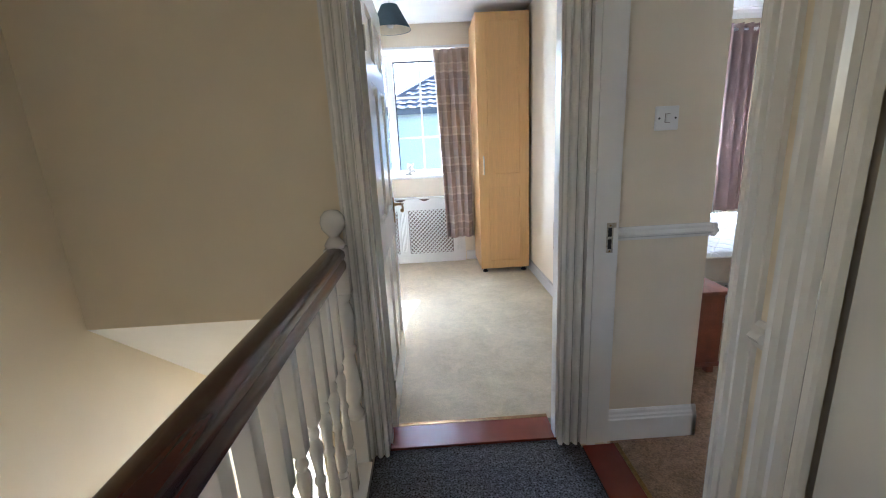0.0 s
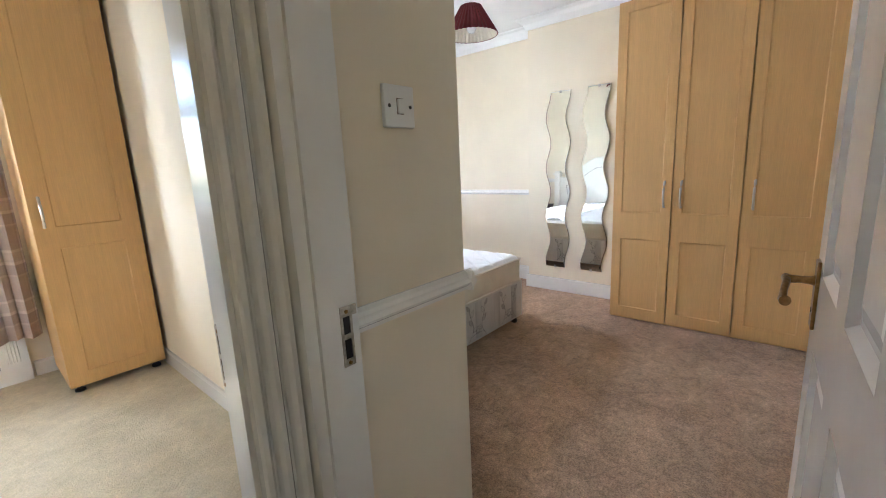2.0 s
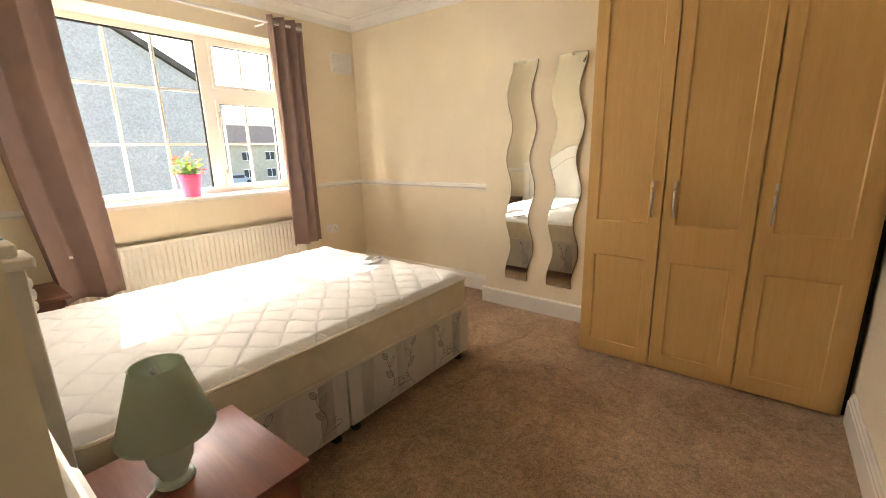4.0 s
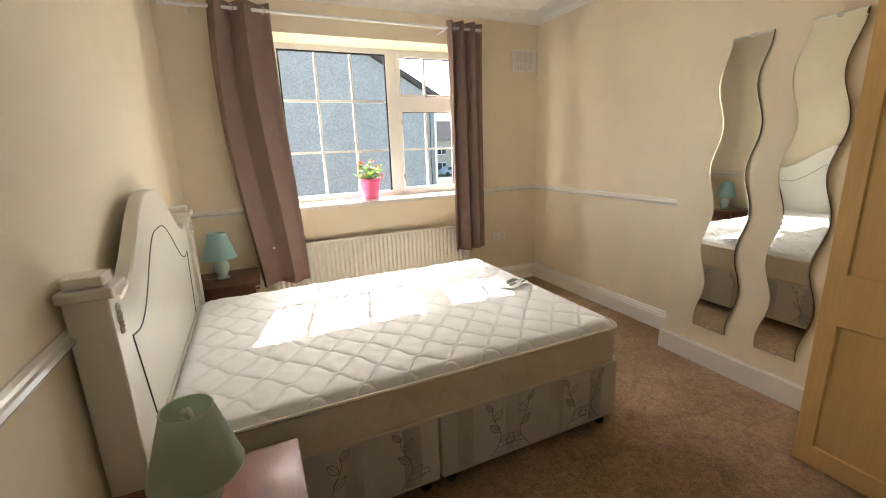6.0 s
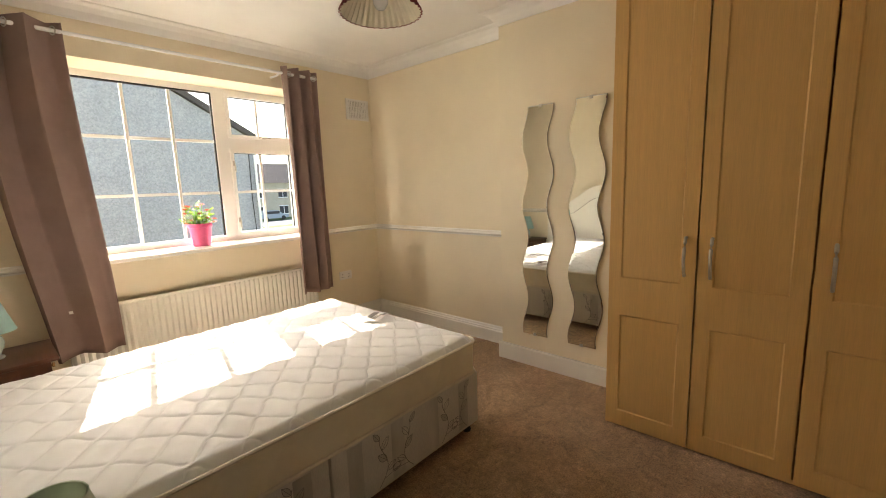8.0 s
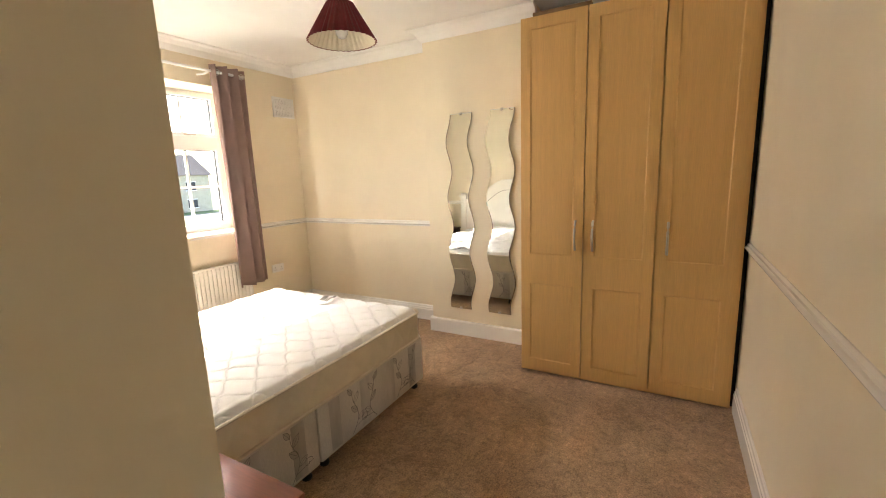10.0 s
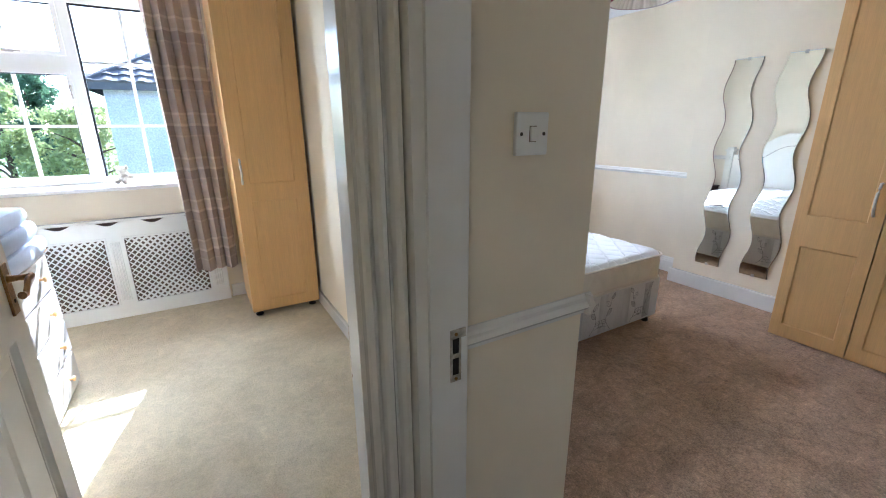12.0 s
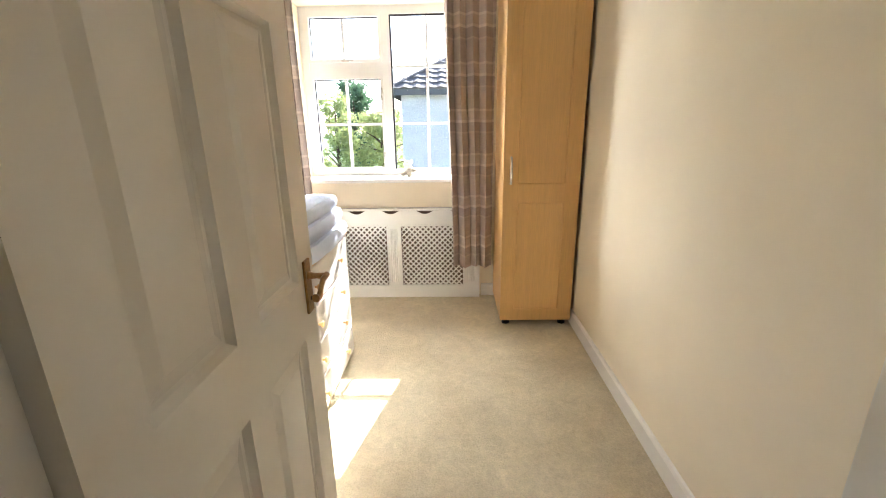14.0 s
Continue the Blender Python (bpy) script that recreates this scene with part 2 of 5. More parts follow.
def plaid_mat():
    m = mat("taupe_check_curtain_fabric", (1, 1, 1), 0.85, 0.06, 12, 0.3, 600, spec=0.2, stain=0.08)
    n, l = m.node_tree.nodes, m.node_tree.links
    uv, sep = n.new("ShaderNodeUVMap"), n.new("ShaderNodeSeparateXYZ")
    l.new(uv.outputs[0], sep.inputs[0])
    cols = []
    for k, (out, period) in enumerate((("X", 0.34), ("Y", 0.32))):
        dv, fr, ramp = n.new("ShaderNodeMath"), n.new("ShaderNodeMath"), n.new("ShaderNodeValToRGB")
        dv.operation, fr.operation = "DIVIDE", "FRACT"
        dv.inputs[1].default_value = period
        l.new(sep.outputs[out], dv.inputs[0]), l.new(dv.outputs[0], fr.inputs[0]), l.new(fr.outputs[0], ramp.inputs[0])
        ramp.color_ramp.interpolation = "LINEAR"
        e = ramp.color_ramp.elements
        lift = 0.7 if k == 0 else 0.0
        stops = ((0.0, (0.66, 0.61, 0.58)), (0.40, (0.67, 0.62, 0.59)), (0.415, (0.88, 0.85, 0.81)), (0.45, (0.88, 0.85, 0.81)), (0.465, (0.74, 0.69, 0.65)), (0.64, (0.75, 0.70, 0.66)), (0.655, (0.90, 0.87, 0.83)), (0.70, (0.90, 0.87, 0.83)), (0.715, (0.62, 0.57, 0.55)), (0.90, (0.62, 0.57, 0.55)), (0.92, (0.80, 0.75, 0.71)), (0.96, (0.66, 0.61, 0.58)))
        stops = [(p, tuple(v + (0.9 - v) * lift for v in c)) for p, c in stops]
        e[0].position, e[0].color = stops[0][0], (*stops[0][1], 1)
        e[1].position, e[1].color = stops[1][0], (*stops[1][1], 1)
        for p, c in stops[2:]:
            x = e.new(p)
            x.color = (*c, 1)
        cols.append(ramp)
    mx = n.new("ShaderNodeVectorMath")
    mx.operation = "MULTIPLY"
    l.new(cols[0].outputs[0], mx.inputs[0]), l.new(cols[1].outputs[0], mx.inputs[1])
    tint = n.new("ShaderNodeVectorMath")
    tint.operation = "MULTIPLY"
    tint.inputs[1].default_value = (0.90, 0.80, 0.73)
    l.new(mx.outputs[0], tint.inputs[0])
    b = n["Principled BSDF"]
    scale = b.inputs["Base Color"].links[0].from_node
    l.new(tint.outputs[0], scale.inputs[0])
    return m


M_GLASS, M_MIRROR, M_PLAID = glass_mat(), mirror_mat(), plaid_mat()
# amber tint is added only to warm the fill light on the landing
M_AMBER = glass_mat()
M_AMBER.name = "light_warming_glass"
M_AMBER.node_tree.nodes["Principled BSDF"].inputs["Base Color"].default_value = (0.85, 0.60, 0.34, 1)
M_AMBER.node_tree.nodes["Principled BSDF"].inputs["Roughness"].default_value = 0.45


# ---- mesh helpers ----
def box(bm, x0, y0, z0, x1, y1, z1, bev=0.0):
    r = bmesh.ops.create_cube(bm, size=1.0, matrix=Matrix.Translation(((x0 + x1) / 2, (y0 + y1) / 2, (z0 + z1) / 2)) @ Matrix.Diagonal((abs(x1 - x0), abs(y1 - y0), abs(z1 - z0), 1)))
    if bev:
        edges = list({e for v in r["verts"] for e in v.link_edges})
        bmesh.ops.bevel(bm, geom=edges, offset=bev, segments=2, affect="EDGES", profile=0.5)
    return bm


def mesh_of(name, bm, material, smooth=False):
    me = bpy.data.meshes.new(name)
    bmesh.ops.recalc_face_normals(bm, faces=bm.faces)
    bm.to_mesh(me)
    bm.free()
    me.materials.append(material)
    if smooth:
        me.shade_smooth()
        me.set_sharp_from_angle(angle=radians(38))
    return me


def part(name, bm, material, parent, label="", smooth=False):
    ob = new(name, mesh_of(name, bm, material, smooth))
    ob.parent = parent
    if label:
        ob["label"] = label
    return ob


def thing(name, label, category, at=(0, 0, 0), group="", turn=0.0):
    ob = new(name)
    ob.matrix_basis = pose(*at, 0, 0, turn)
    return tagged(ob, label, category, group)


def solid(name, bm, material, label, category, group="", kind="", smooth=False):
    return tagged(new(name, mesh_of(name, bm, material, smooth)), label, category, group, kind)


def boxes(*bs):
    bm = bmesh.new()
    for b in bs:
        box(bm, *b)
    return bm


def structure(name, bm, material, label, category="wall", smooth=False):
    return solid(name, bm, material, label, category, kind="structure", smooth=smooth)


def lathe(bm, profile, seg=16, at=(0, 0, 0), wobble=0.0):
    """A turned body from (radius, height) pairs; wobble pleats the wall."""
    rings = []
    for r, z in profile:
        ring = []
        for k in range(seg):
            a = 2 * math.pi * k / seg
            rr = r * (1 + wobble * (-1) ** k)
            ring.append(bm.verts.new((at[0] + rr * math.cos(a), at[1] + rr * math.sin(a), at[2] + z)))
        rings.append(ring)
    for a, b in zip(rings, rings[1:]):
        for k in range(seg):
            bm.faces.new((a[k], a[(k + 1) % seg], b[(k + 1) % seg], b[k]))
    if profile[0][0] > 1e-4:
        bm.faces.new(rings[0])
    if profile[-1][0] > 1e-4:
        bm.faces.new(rings[-1])
    return bm


def shell(bm, r0, z0, r1, z1, seg=32, at=(0, 0, 0), wobble=0.0, thick=0.002):
    """An open cone with a wall thickness."""
    prof = [(r0, z0), (r1, z1), (r1 - thick, z1), (r0 - thick, z0)]
    rings = []
    for r, z in prof:
        rings.append([bm.verts.new((at[0] + r * (1 + wobble * (-1) ** k) * math.cos(2 * math.pi * k / seg), at[1] + r * (1 + wobble * (-1) ** k) * math.sin(2 * math.pi * k / seg), at[2] + z)) for k in range(seg)])
    for i in range(4):
        a, b = rings[i], rings[(i + 1) % 4]
        for k in range(seg):
            bm.faces.new((a[k], a[(k + 1) % seg], b[(k + 1) % seg], b[k]))
    return bm


def tube(bm, pts, r, seg=8):
    pts = [Vector(p) for p in pts]
    rings = []
    for i, p in enumerate(pts):
        d = (pts[min(i + 1, len(pts) - 1)] - pts[max(i - 1, 0)]).normalized()
        up = Vector((0, 0, 1)) if abs(d.z) < 0.95 else Vector((1, 0, 0))
        a = d.cross(up).normalized()
        b = a.cross(d)
        rr = r[i] if isinstance(r, (list, tuple)) else r
        rings.append([bm.verts.new(p + (a * math.cos(2 * math.pi * k / seg) + b * math.sin(2 * math.pi * k / seg)) * rr) for k in range(seg)])
    for a, b in zip(rings, rings[1:]):
        for k in range(seg):
            bm.faces.new((a[k], a[(k + 1) % seg], b[(k + 1) % seg], b[k]))
    bm.faces.new(rings[0]), bm.faces.new(rings[-1])
    return bm


def sweep(bm, profile, p0, p1, out, up=(0, 0, 1), m0=0, m1=0):
    """A straight moulding: profile of (out, up) pairs, drawn from p0 to p1; m0 and m1 mitre its ends outwards."""
    p0, p1, out, up = Vector(p0), Vector(p1), Vector(out), Vector(up)
    d = (p1 - p0).normalized()
    a = [bm.verts.new(p0 + out * u + up * v - d * (u * m0)) for u, v in profile]
    b = [bm.verts.new(p1 + out * u + up * v + d * (u * m1)) for u, v in profile]
    n = len(profile)
    for k in range(n):
        bm.faces.new((a[k], a[(k + 1) % n], b[(k + 1) % n], b[k]))
    bm.faces.new(a), bm.faces.new(b)
    return bm


def ribbon(bm, pts, w, normal, off):
    """A flat line of width w along pts, raised along the normal."""
    nrm = Vector(normal)
    pts = [Vector(p) + nrm * off for p in pts]
    rows = []
    for i, p in enumerate(pts):
        d = (pts[min(i + 1, len(pts) - 1)] - pts[max(i - 1, 0)]).normalized()
        side = d.cross(nrm).normalized() * w / 2
        rows.append((bm.verts.new(p - side), bm.verts.new(p + side)))
    for a, b in zip(rows, rows[1:]):
        bm.faces.new((a[0], a[1], b[1], b[0]))
    return bm


# ---- structure ----
CEIL = 2.58
LOW = -2.62
WX = 1.975        # headboard wall
FY = 6.2          # inner face of the window wall
BX = 1.895        # box room wall
structure("floor", boxes((1.62, 2.16, -0.25, 5.11, 3.02, 0), (WX, 3.02, -0.25, 5.11, FY, 0)), M_CARPET_BROWN, "worn brown fitted carpet in the bedroom", "floor")
structure("floor_box_room", boxes((0.25, 3.19, -0.25, BX, FY, 0), (-0.57, 4.07, -0.25, 0.25, FY, 0)), M_CARPET_CREAM, "cream fitted carpet with faint stains", "floor")
structure("floor_landing", boxes((0.54, -1.1, -0.25, 1.47, 3.035, 0)), M_CARPET_GREY, "charcoal flecked landing carpet", "floor")
BW = (2.685, 4.415, 0.94, 2.262)
XW = (-0.21, 1.18, 0.99, 2.345)
structure("wall_north", boxes(
    (-0.69, FY, 0, XW[0], 6.62, CEIL), (XW[0], FY, 0, XW[1], 6.62, XW[2]), (XW[0], FY, XW[3], XW[1], 6.62, CEIL),
    (XW[1], FY, 0, BW[0], 6.62, CEIL), (BW[0], FY, 0, BW[1], 6.62, BW[2]), (BW[0], FY, BW[3], BW[1], 6.62, CEIL), (BW[1], FY, 0, 5.25, 6.62, CEIL),
    (0.9, FY, LOW, 5.25, 6.62, 0), (-0.69, FY, -0.4, 0.9, 6.62, 0), (-0.69, FY, LOW, -0.5, 6.62, -0.4)), M_WALL, "cream painted wall with two windows")
D0, D1, DT = 0.606, 1.372, 2.03
structure("wall_box_room", boxes((-0.57, 3.02, 0.69, 0.5, 3.16, CEIL), (0.5, 3.02, -0.3, D0 - 0.03, 3.16, CEIL), (D0 - 0.03, 3.02, DT + 0.03, D1 + 0.03, 3.16, CEIL),
    (D1 + 0.03, 3.02, 0, BX, 3.118, CEIL), (BX, 3.02, 0, 1.98, 3.16, CEIL)), M_WALL, "cream painted partition with the box room doorway")
structure("wall_partition", boxes((BX, 3.16, 0, WX, FY, CEIL)), M_WALL, "cream painted partition between the bedrooms")
S0 = 2.2
B0, B1 = 1.215, 1.985   # second landing door
structure("wall_landing", boxes((1.48, -1.1, LOW, 1.575, B0 - 0.03, CEIL), (1.48, B0 - 0.03, DT + 0.03, 1.575, B1 + 0.03, CEIL), (1.48, B0 - 0.03, LOW, 1.575, B1 + 0.03, 0),
    (1.48, B1 + 0.03, LOW, 1.575, S0 - 0.03, CEIL), (1.48, S0 - 0.03, DT + 0.03, 1.575, 3.02, CEIL)), M_WALL, "cream painted landing wall with two doorways")
# added box, unseen behind door_3, keeps outdoor light from leaking through the gap
structure("wall_light_block", boxes((1.80, 1.0, -0.1, 1.86, 2.04, CEIL), (1.575, 0.94, -0.1, 1.86, 1.0, CEIL), (1.575, 1.0, -0.1, 1.80, 2.04, 0)), M_WALL, "cream wall added behind the closed landing door to block light")
structure("wall_south", boxes((1.575, 2.04, 0, 5.25, 2.16, CEIL)), M_WALL, "cream painted bedroom wall")
structure("wall_east", boxes((5.11, 2.16, 0, 5.25, FY, CEIL)), M_WALL, "cream painted bedroom wall")
structure("chimney_breast", boxes((4.885, 3.47, 0, 5.11, 4.43, CEIL)), M_WALL, "cream painted chimney breast")
# the opening is added, out of view, to let light onto the landing
structure("wall_stair", boxes((-0.69, -1.1, LOW, -0.57, 0.15, CEIL), (-0.69, 0.15, LOW, -0.57, 0.95, 1.1), (-0.69, 0.15, 2.0, -0.57, 0.95, CEIL), (-0.69, 0.95, LOW, -0.57, FY, CEIL)), M_WALL, "cream painted stairwell wall with an added opening for light")
structure("wall_back", boxes((-0.57, -1.22, LOW, 1.48, -1.1, CEIL)), M_WALL, "cream painted landing end wall")
structure("ceiling", boxes((-0.69, -1.22, CEIL, 5.25, 6.62, CEIL + 0.1)), M_CEIL, "white painted ceiling", "ceiling")
bm = bmesh.new()
sweep(bm, [(0, 0.69), (1.05, -0.25), (1.05, -0.20), (0.14, 0.74), (0.14, 0.69)], (-0.57, 3.02, 0), (0.5, 3.02, 0), (0, 1, 0))
structure("stair_soffit", bm, M_CEIL, "white sloping soffit over the stairs", "ceiling")
structure("stair_bulkhead", boxes((-0.57, 3.16, 0.745, 0.5, 4.07, 0.78), (0.465, 3.16, 0, 0.5, 4.07, 0.745), (-0.57, 4.035, 0, 0.465, 4.07, 0.745)), M_WALL, "boxed stair bulkhead in the box room", "wall")
structure("floor_hall", boxes((-0.57, -1.1, LOW - 0.1, 1.48, FY, LOW)), M_CARPET_CREAM, "pale hall floor below the stairs", "floor")
structure("ceiling_hall", boxes((0.5, 3.035, -0.3, 1.89, FY, -0.26)), M_CEIL, "white hall ceiling", "ceiling")
structure("wall_hall", boxes((1.48, -1.1, LOW, 1.55, FY, -0.3)), M_WALL, "cream hall wall", "wall")


# ---- mouldings ----
SKIRT = [(0, 0), (0.020, 0), (0.020, 0.105), (0.016, 0.112), (0.016, 0.122), (0.011, 0.130), (0.009, 0.142), (0.004, 0.150), (0, 0.150)]
PLAIN = [(0, 0), (0.022, 0), (0.022, 0.118), (0.016, 0.128), (0, 0.128)]
LOWSK = [(0, 0), (0.016, 0), (0.016, 0.085), (0.010, 0.10), (0, 0.105)]
DADO = [(0, 0), (0.008, 0), (0.010, 0.010), (0.020, 0.016), (0.026, 0.024), (0.020, 0.032), (0.014, 0.036), (0.013, 0.046), (0.005, 0.054), (0, 0.054)]
COVE = [(0, 0), (0.010, 0), (0.018, 0.012), (0.035, 0.045), (0.065, 0.072), (0.095, 0.082), (0.10, 0.088), (0.10, 0.092), (0, 0.092)]


def moulding(name, profile, runs, z, material, label, category):
    bm = bmesh.new()
    for p0, p1, out, *mitre in runs:
        sweep(bm, profile, (*p0, z), (*p1, z), (*out, 0), (0, 0, 1), *mitre)
    return structure(name, bm, material, label, category)


N, S_, E_, W_ = (0, -1), (0, 1), (-1, 0), (1, 0)   # which way each run faces
moulding("baseboard", SKIRT, [((1.592, 3.02), (2.0, 3.02), N), ((1.98, 3.0), (1.98, 3.16), W_), ((WX, 3.16), (WX, FY), W_), ((WX, FY), (5.11, FY), N), ((5.11, FY), (5.11, 4.43), E_),
    ((1.62, 2.16), (4.45, 2.16), S_)], 0, M_GLOSS, "white moulded skirting board", "baseboard")
moulding("baseboard_breast", PLAIN, [((4.885, 4.452), (4.885, 3.47), E_), ((5.088, 4.43), (4.885, 4.43), S_)], 0, M_GLOSS, "plain white skirting board on the chimney breast", "baseboard")
moulding("baseboard_box_room", LOWSK, [((BX, 3.118), (BX, FY), E_), ((1.26, FY), (BX, FY), N), ((1.47, 3.118), (BX, 3.118), S_)], 0, M_GLOSS, "white skirting board of the box room", "baseboard")
moulding("baseboard_landing", SKIRT, [((1.48, -1.1), (1.48, 1.02), E_)], 0, M_GLOSS, "white landing skirting board", "baseboard")
moulding("trim_dado", DADO, [((1.592, 3.02), (2.006, 3.02), N), ((1.98, 2.994), (1.98, 3.16), W_), ((WX, 3.16), (WX, FY), W_), ((WX, FY), (BW[0] - 0.1, FY), N), ((4.30, FY), (5.11, FY), N), ((5.11, FY), (5.11, 4.43), E_),
    ((1.62, 2.16), (5.11, 2.16), S_), ((1.48, 2.104), (1.48, 2.129), E_)], 0.935, M_GLOSS, "white moulded dado rail", "dado rail")
moulding("trim_coving", COVE, [((WX, 3.16), (WX, FY), W_), ((WX, FY), (5.11, FY), N), ((5.11, FY), (5.11, 4.43), E_), ((4.885, 4.43), (4.885, 3.47), E_, 1), ((5.11, 4.43), (4.885, 4.43), S_, 0, 1), ((5.11, 3.47), (5.11, 2.16), E_), ((1.6, 2.16), (5.11, 2.16), S_),
    ((1.6, 3.02), (2.045, 3.02), N)], CEIL - 0.092, M_CEIL, "white plaster coving", "coving")


def architrave(name, runs, label):
    """Fluted casing boards: each run is (start, end, across, out)."""
    prof = [(0, 0), (0, 0.016), (0.004, 0.022), (0.012, 0.025), (0.018, 0.020), (0.022, 0.009), (0.027, 0.009), (0.031, 0.020), (0.038, 0.027), (0.046, 0.027), (0.052, 0.018), (0.056, 0.008), (0.062, 0.008), (0.066, 0.020), (0.073, 0.029), (0.082, 0.029), (0.087, 0.020), (0.092, 0.012), (0.1, 0.012), (0.1, 0)]
    bm = bmesh.new()
    for p0, p1, across, out, *wide in runs:
        k = wide[0] / 0.1 if wide else 1.0
        sweep(bm, [(a * k, b) for a, b in prof], p0, p1, across, out)
    return structure(name, bm, M_GLOSS, label, "architrave")


architrave("trim_architrave_box_room", [((D0, 3.02, 0), (D0, 3.02, DT), (-1, 0, 0), (0, -1, 0)), ((D1, 3.02, 0), (D1, 3.02, DT), (1, 0, 0), (0, -1, 0)), ((D0 - 0.1, 3.02, DT), (D1 + 0.1, 3.02, DT), (0, 0, 1), (0, -1, 0))],
           "white gloss fluted casing round the box room door")
architrave("trim_architrave_bedroom", [((1.48, S0, 0), (1.48, S0, DT), (0, -1, 0), (-1, 0, 0), 0.07), ((1.48, S0 - 0.1, DT), (1.48, 2.97, DT), (0, 0, 1), (-1, 0, 0))], "white gloss fluted casing of the bedroom door")
architrave("trim_architrave_landing", [((1.48, B1, 0), (1.48, B1, DT), (0, 1, 0), (-1, 0, 0), 0.118), ((1.48, B0, 0), (1.48, B0, DT), (0, -1, 0), (-1, 0, 0)), ((1.48, B0 - 0.1, DT), (1.48, B1 + 0.1, DT), (0, 0, 1), (-1, 0, 0))],
           "white gloss fluted casing of a landing door")
# door linings with stops
structure("trim_lining_box_room", boxes((D0 - 0.03, 3.02, 0.02, D0, 3.17, DT), (D1, 3.02, 0.02, D1 + 0.03, 3.122, DT), (D0 - 0.03, 3.02, DT, D1 + 0.03, 3.17, DT + 0.03),
    (D0, 3.06, 0.02, D0 + 0.012, 3.115, DT), (D1 - 0.010, 3.024, 0.02, D1, 3.084, DT)), M_GLOSS, "white gloss door lining with chipped paint", "door lining")
structure("trim_lining_bedroom", boxes((1.46, 2.97, 0.02, 1.577, 3.018, DT), (1.577, 2.99, 0.0, 1.592, 3.018, DT), (1.46, S0 - 0.03, 0.02, 1.577, S0, DT), (1.46, S0 - 0.03, DT, 1.577, 3.018, DT + 0.03),
    (1.485, 2.960, 0.02, 1.522, 2.97, DT), (1.485, S0, 0.02, 1.522, S0 + 0.010, DT)), M_GLOSS, "white gloss door lining", "door lining")
structure("threshold_box_room", boxes((D0, 3.035, -0.02, D1, 3.19, 0.012)), M_THRESH, "glossy red-brown painted door threshold", "threshold")
structure("threshold_bedroom", boxes((1.47, S0, -0.02, 1.62, 2.97, 0.012)), M_THRESH, "glossy red-brown painted door threshold", "threshold")
structure("trim_carpet_bar", boxes((D0, 3.186, 0.0, D1, 3.206, 0.014), (1.612, S0, 0.0, 1.63, 2.97, 0.014)), M_BRASS, "thin brass carpet bar at the doorway", "carpet bar")


def strike_plate(at, turn, label):
    t = thing("strike_plate", label, "strike plate", at, "strike plates", turn)
    part("plate", boxes((-0.013, -0.0025, -0.045, 0.013, 0, -0.03), (-0.013, -0.0025, -0.03, -0.008, 0, 0.055), (0.008, -0.0025, -0.03, 0.013, 0, 0.055), (-0.008, -0.0025, 0.01, 0.008, 0, 0.02), (-0.013, -0.0025, 0.055, 0.024, 0, 0.075)), M_BRONZE, t)
    part("socket", boxes((-0.008, -0.001, -0.03, 0.008, 0, 0.01), (-0.008, -0.001, 0.02, 0.008, 0, 0.055)), M_DARK, t)
    for z in (-0.038, 0.065):
        part("screw", lathe(bmesh.new(), [(0.004, 0), (0.004, 0.002), (0.001, 0.003)], 8, (0, 0, 0)), M_BRASS, t).matrix_basis = pose(0, -0.0025, z, 90, 0, 0)
    return t


strike_plate((1.548, 2.97, 0.945), 0, "worn brass strike plate on the bedroom door jamb")
strike_plate((D1, 3.104, 0.935), -90, "worn brass strike plate on the box room jamb")


# ---- doors ----
def lever_handle(door, x, y, z, face, side):
    """Brass lever on a long back plate; face is +1 or -1 along y, the lever points to side along x."""
    plate = part("back_plate", box(bmesh.new(), x - 0.021, y, z - 0.085, x + 0.021, y + face * 0.007, z + 0.065, 0.002), M_BRASS, door, "aged brass back plate")
    bm = bmesh.new()
    yy = y + face * 0.055
    tube(bm, [(x, y + face * 0.005, z + 0.02), (x, y + face * 0.012, z + 0.02), (x, y + face * 0.03, z + 0.02), (x + side * 0.004, yy, z + 0.02)], [0.014, 0.010, 0.008, 0.010], 12)
    tube(bm, [(x - side * 0.006, yy, z + 0.021), (x + side * 0.03, yy, z + 0.019), (x + side * 0.06, yy + face * 0.004, z + 0.008), (x + side * 0.085, yy + face * 0.006, z - 0.006), (x + side * 0.10, yy + face * 0.002, z - 0.004)], [0.009, 0.0075, 0.0065, 0.008, 0.011], 10)
    ob = new("lever", mesh_of("lever", bm, M_BRASS, True))
    ob.parent = plate
    bm = lathe(bmesh.new(), [(0.006, 0), (0.006, 0.001)], 10)
    ob = new("keyhole", mesh_of("keyhole", bm, M_DARK))
    ob.parent, ob.matrix_basis = plate, pose(x, y + face * 0.008, z - 0.045, 90, 0, 0)


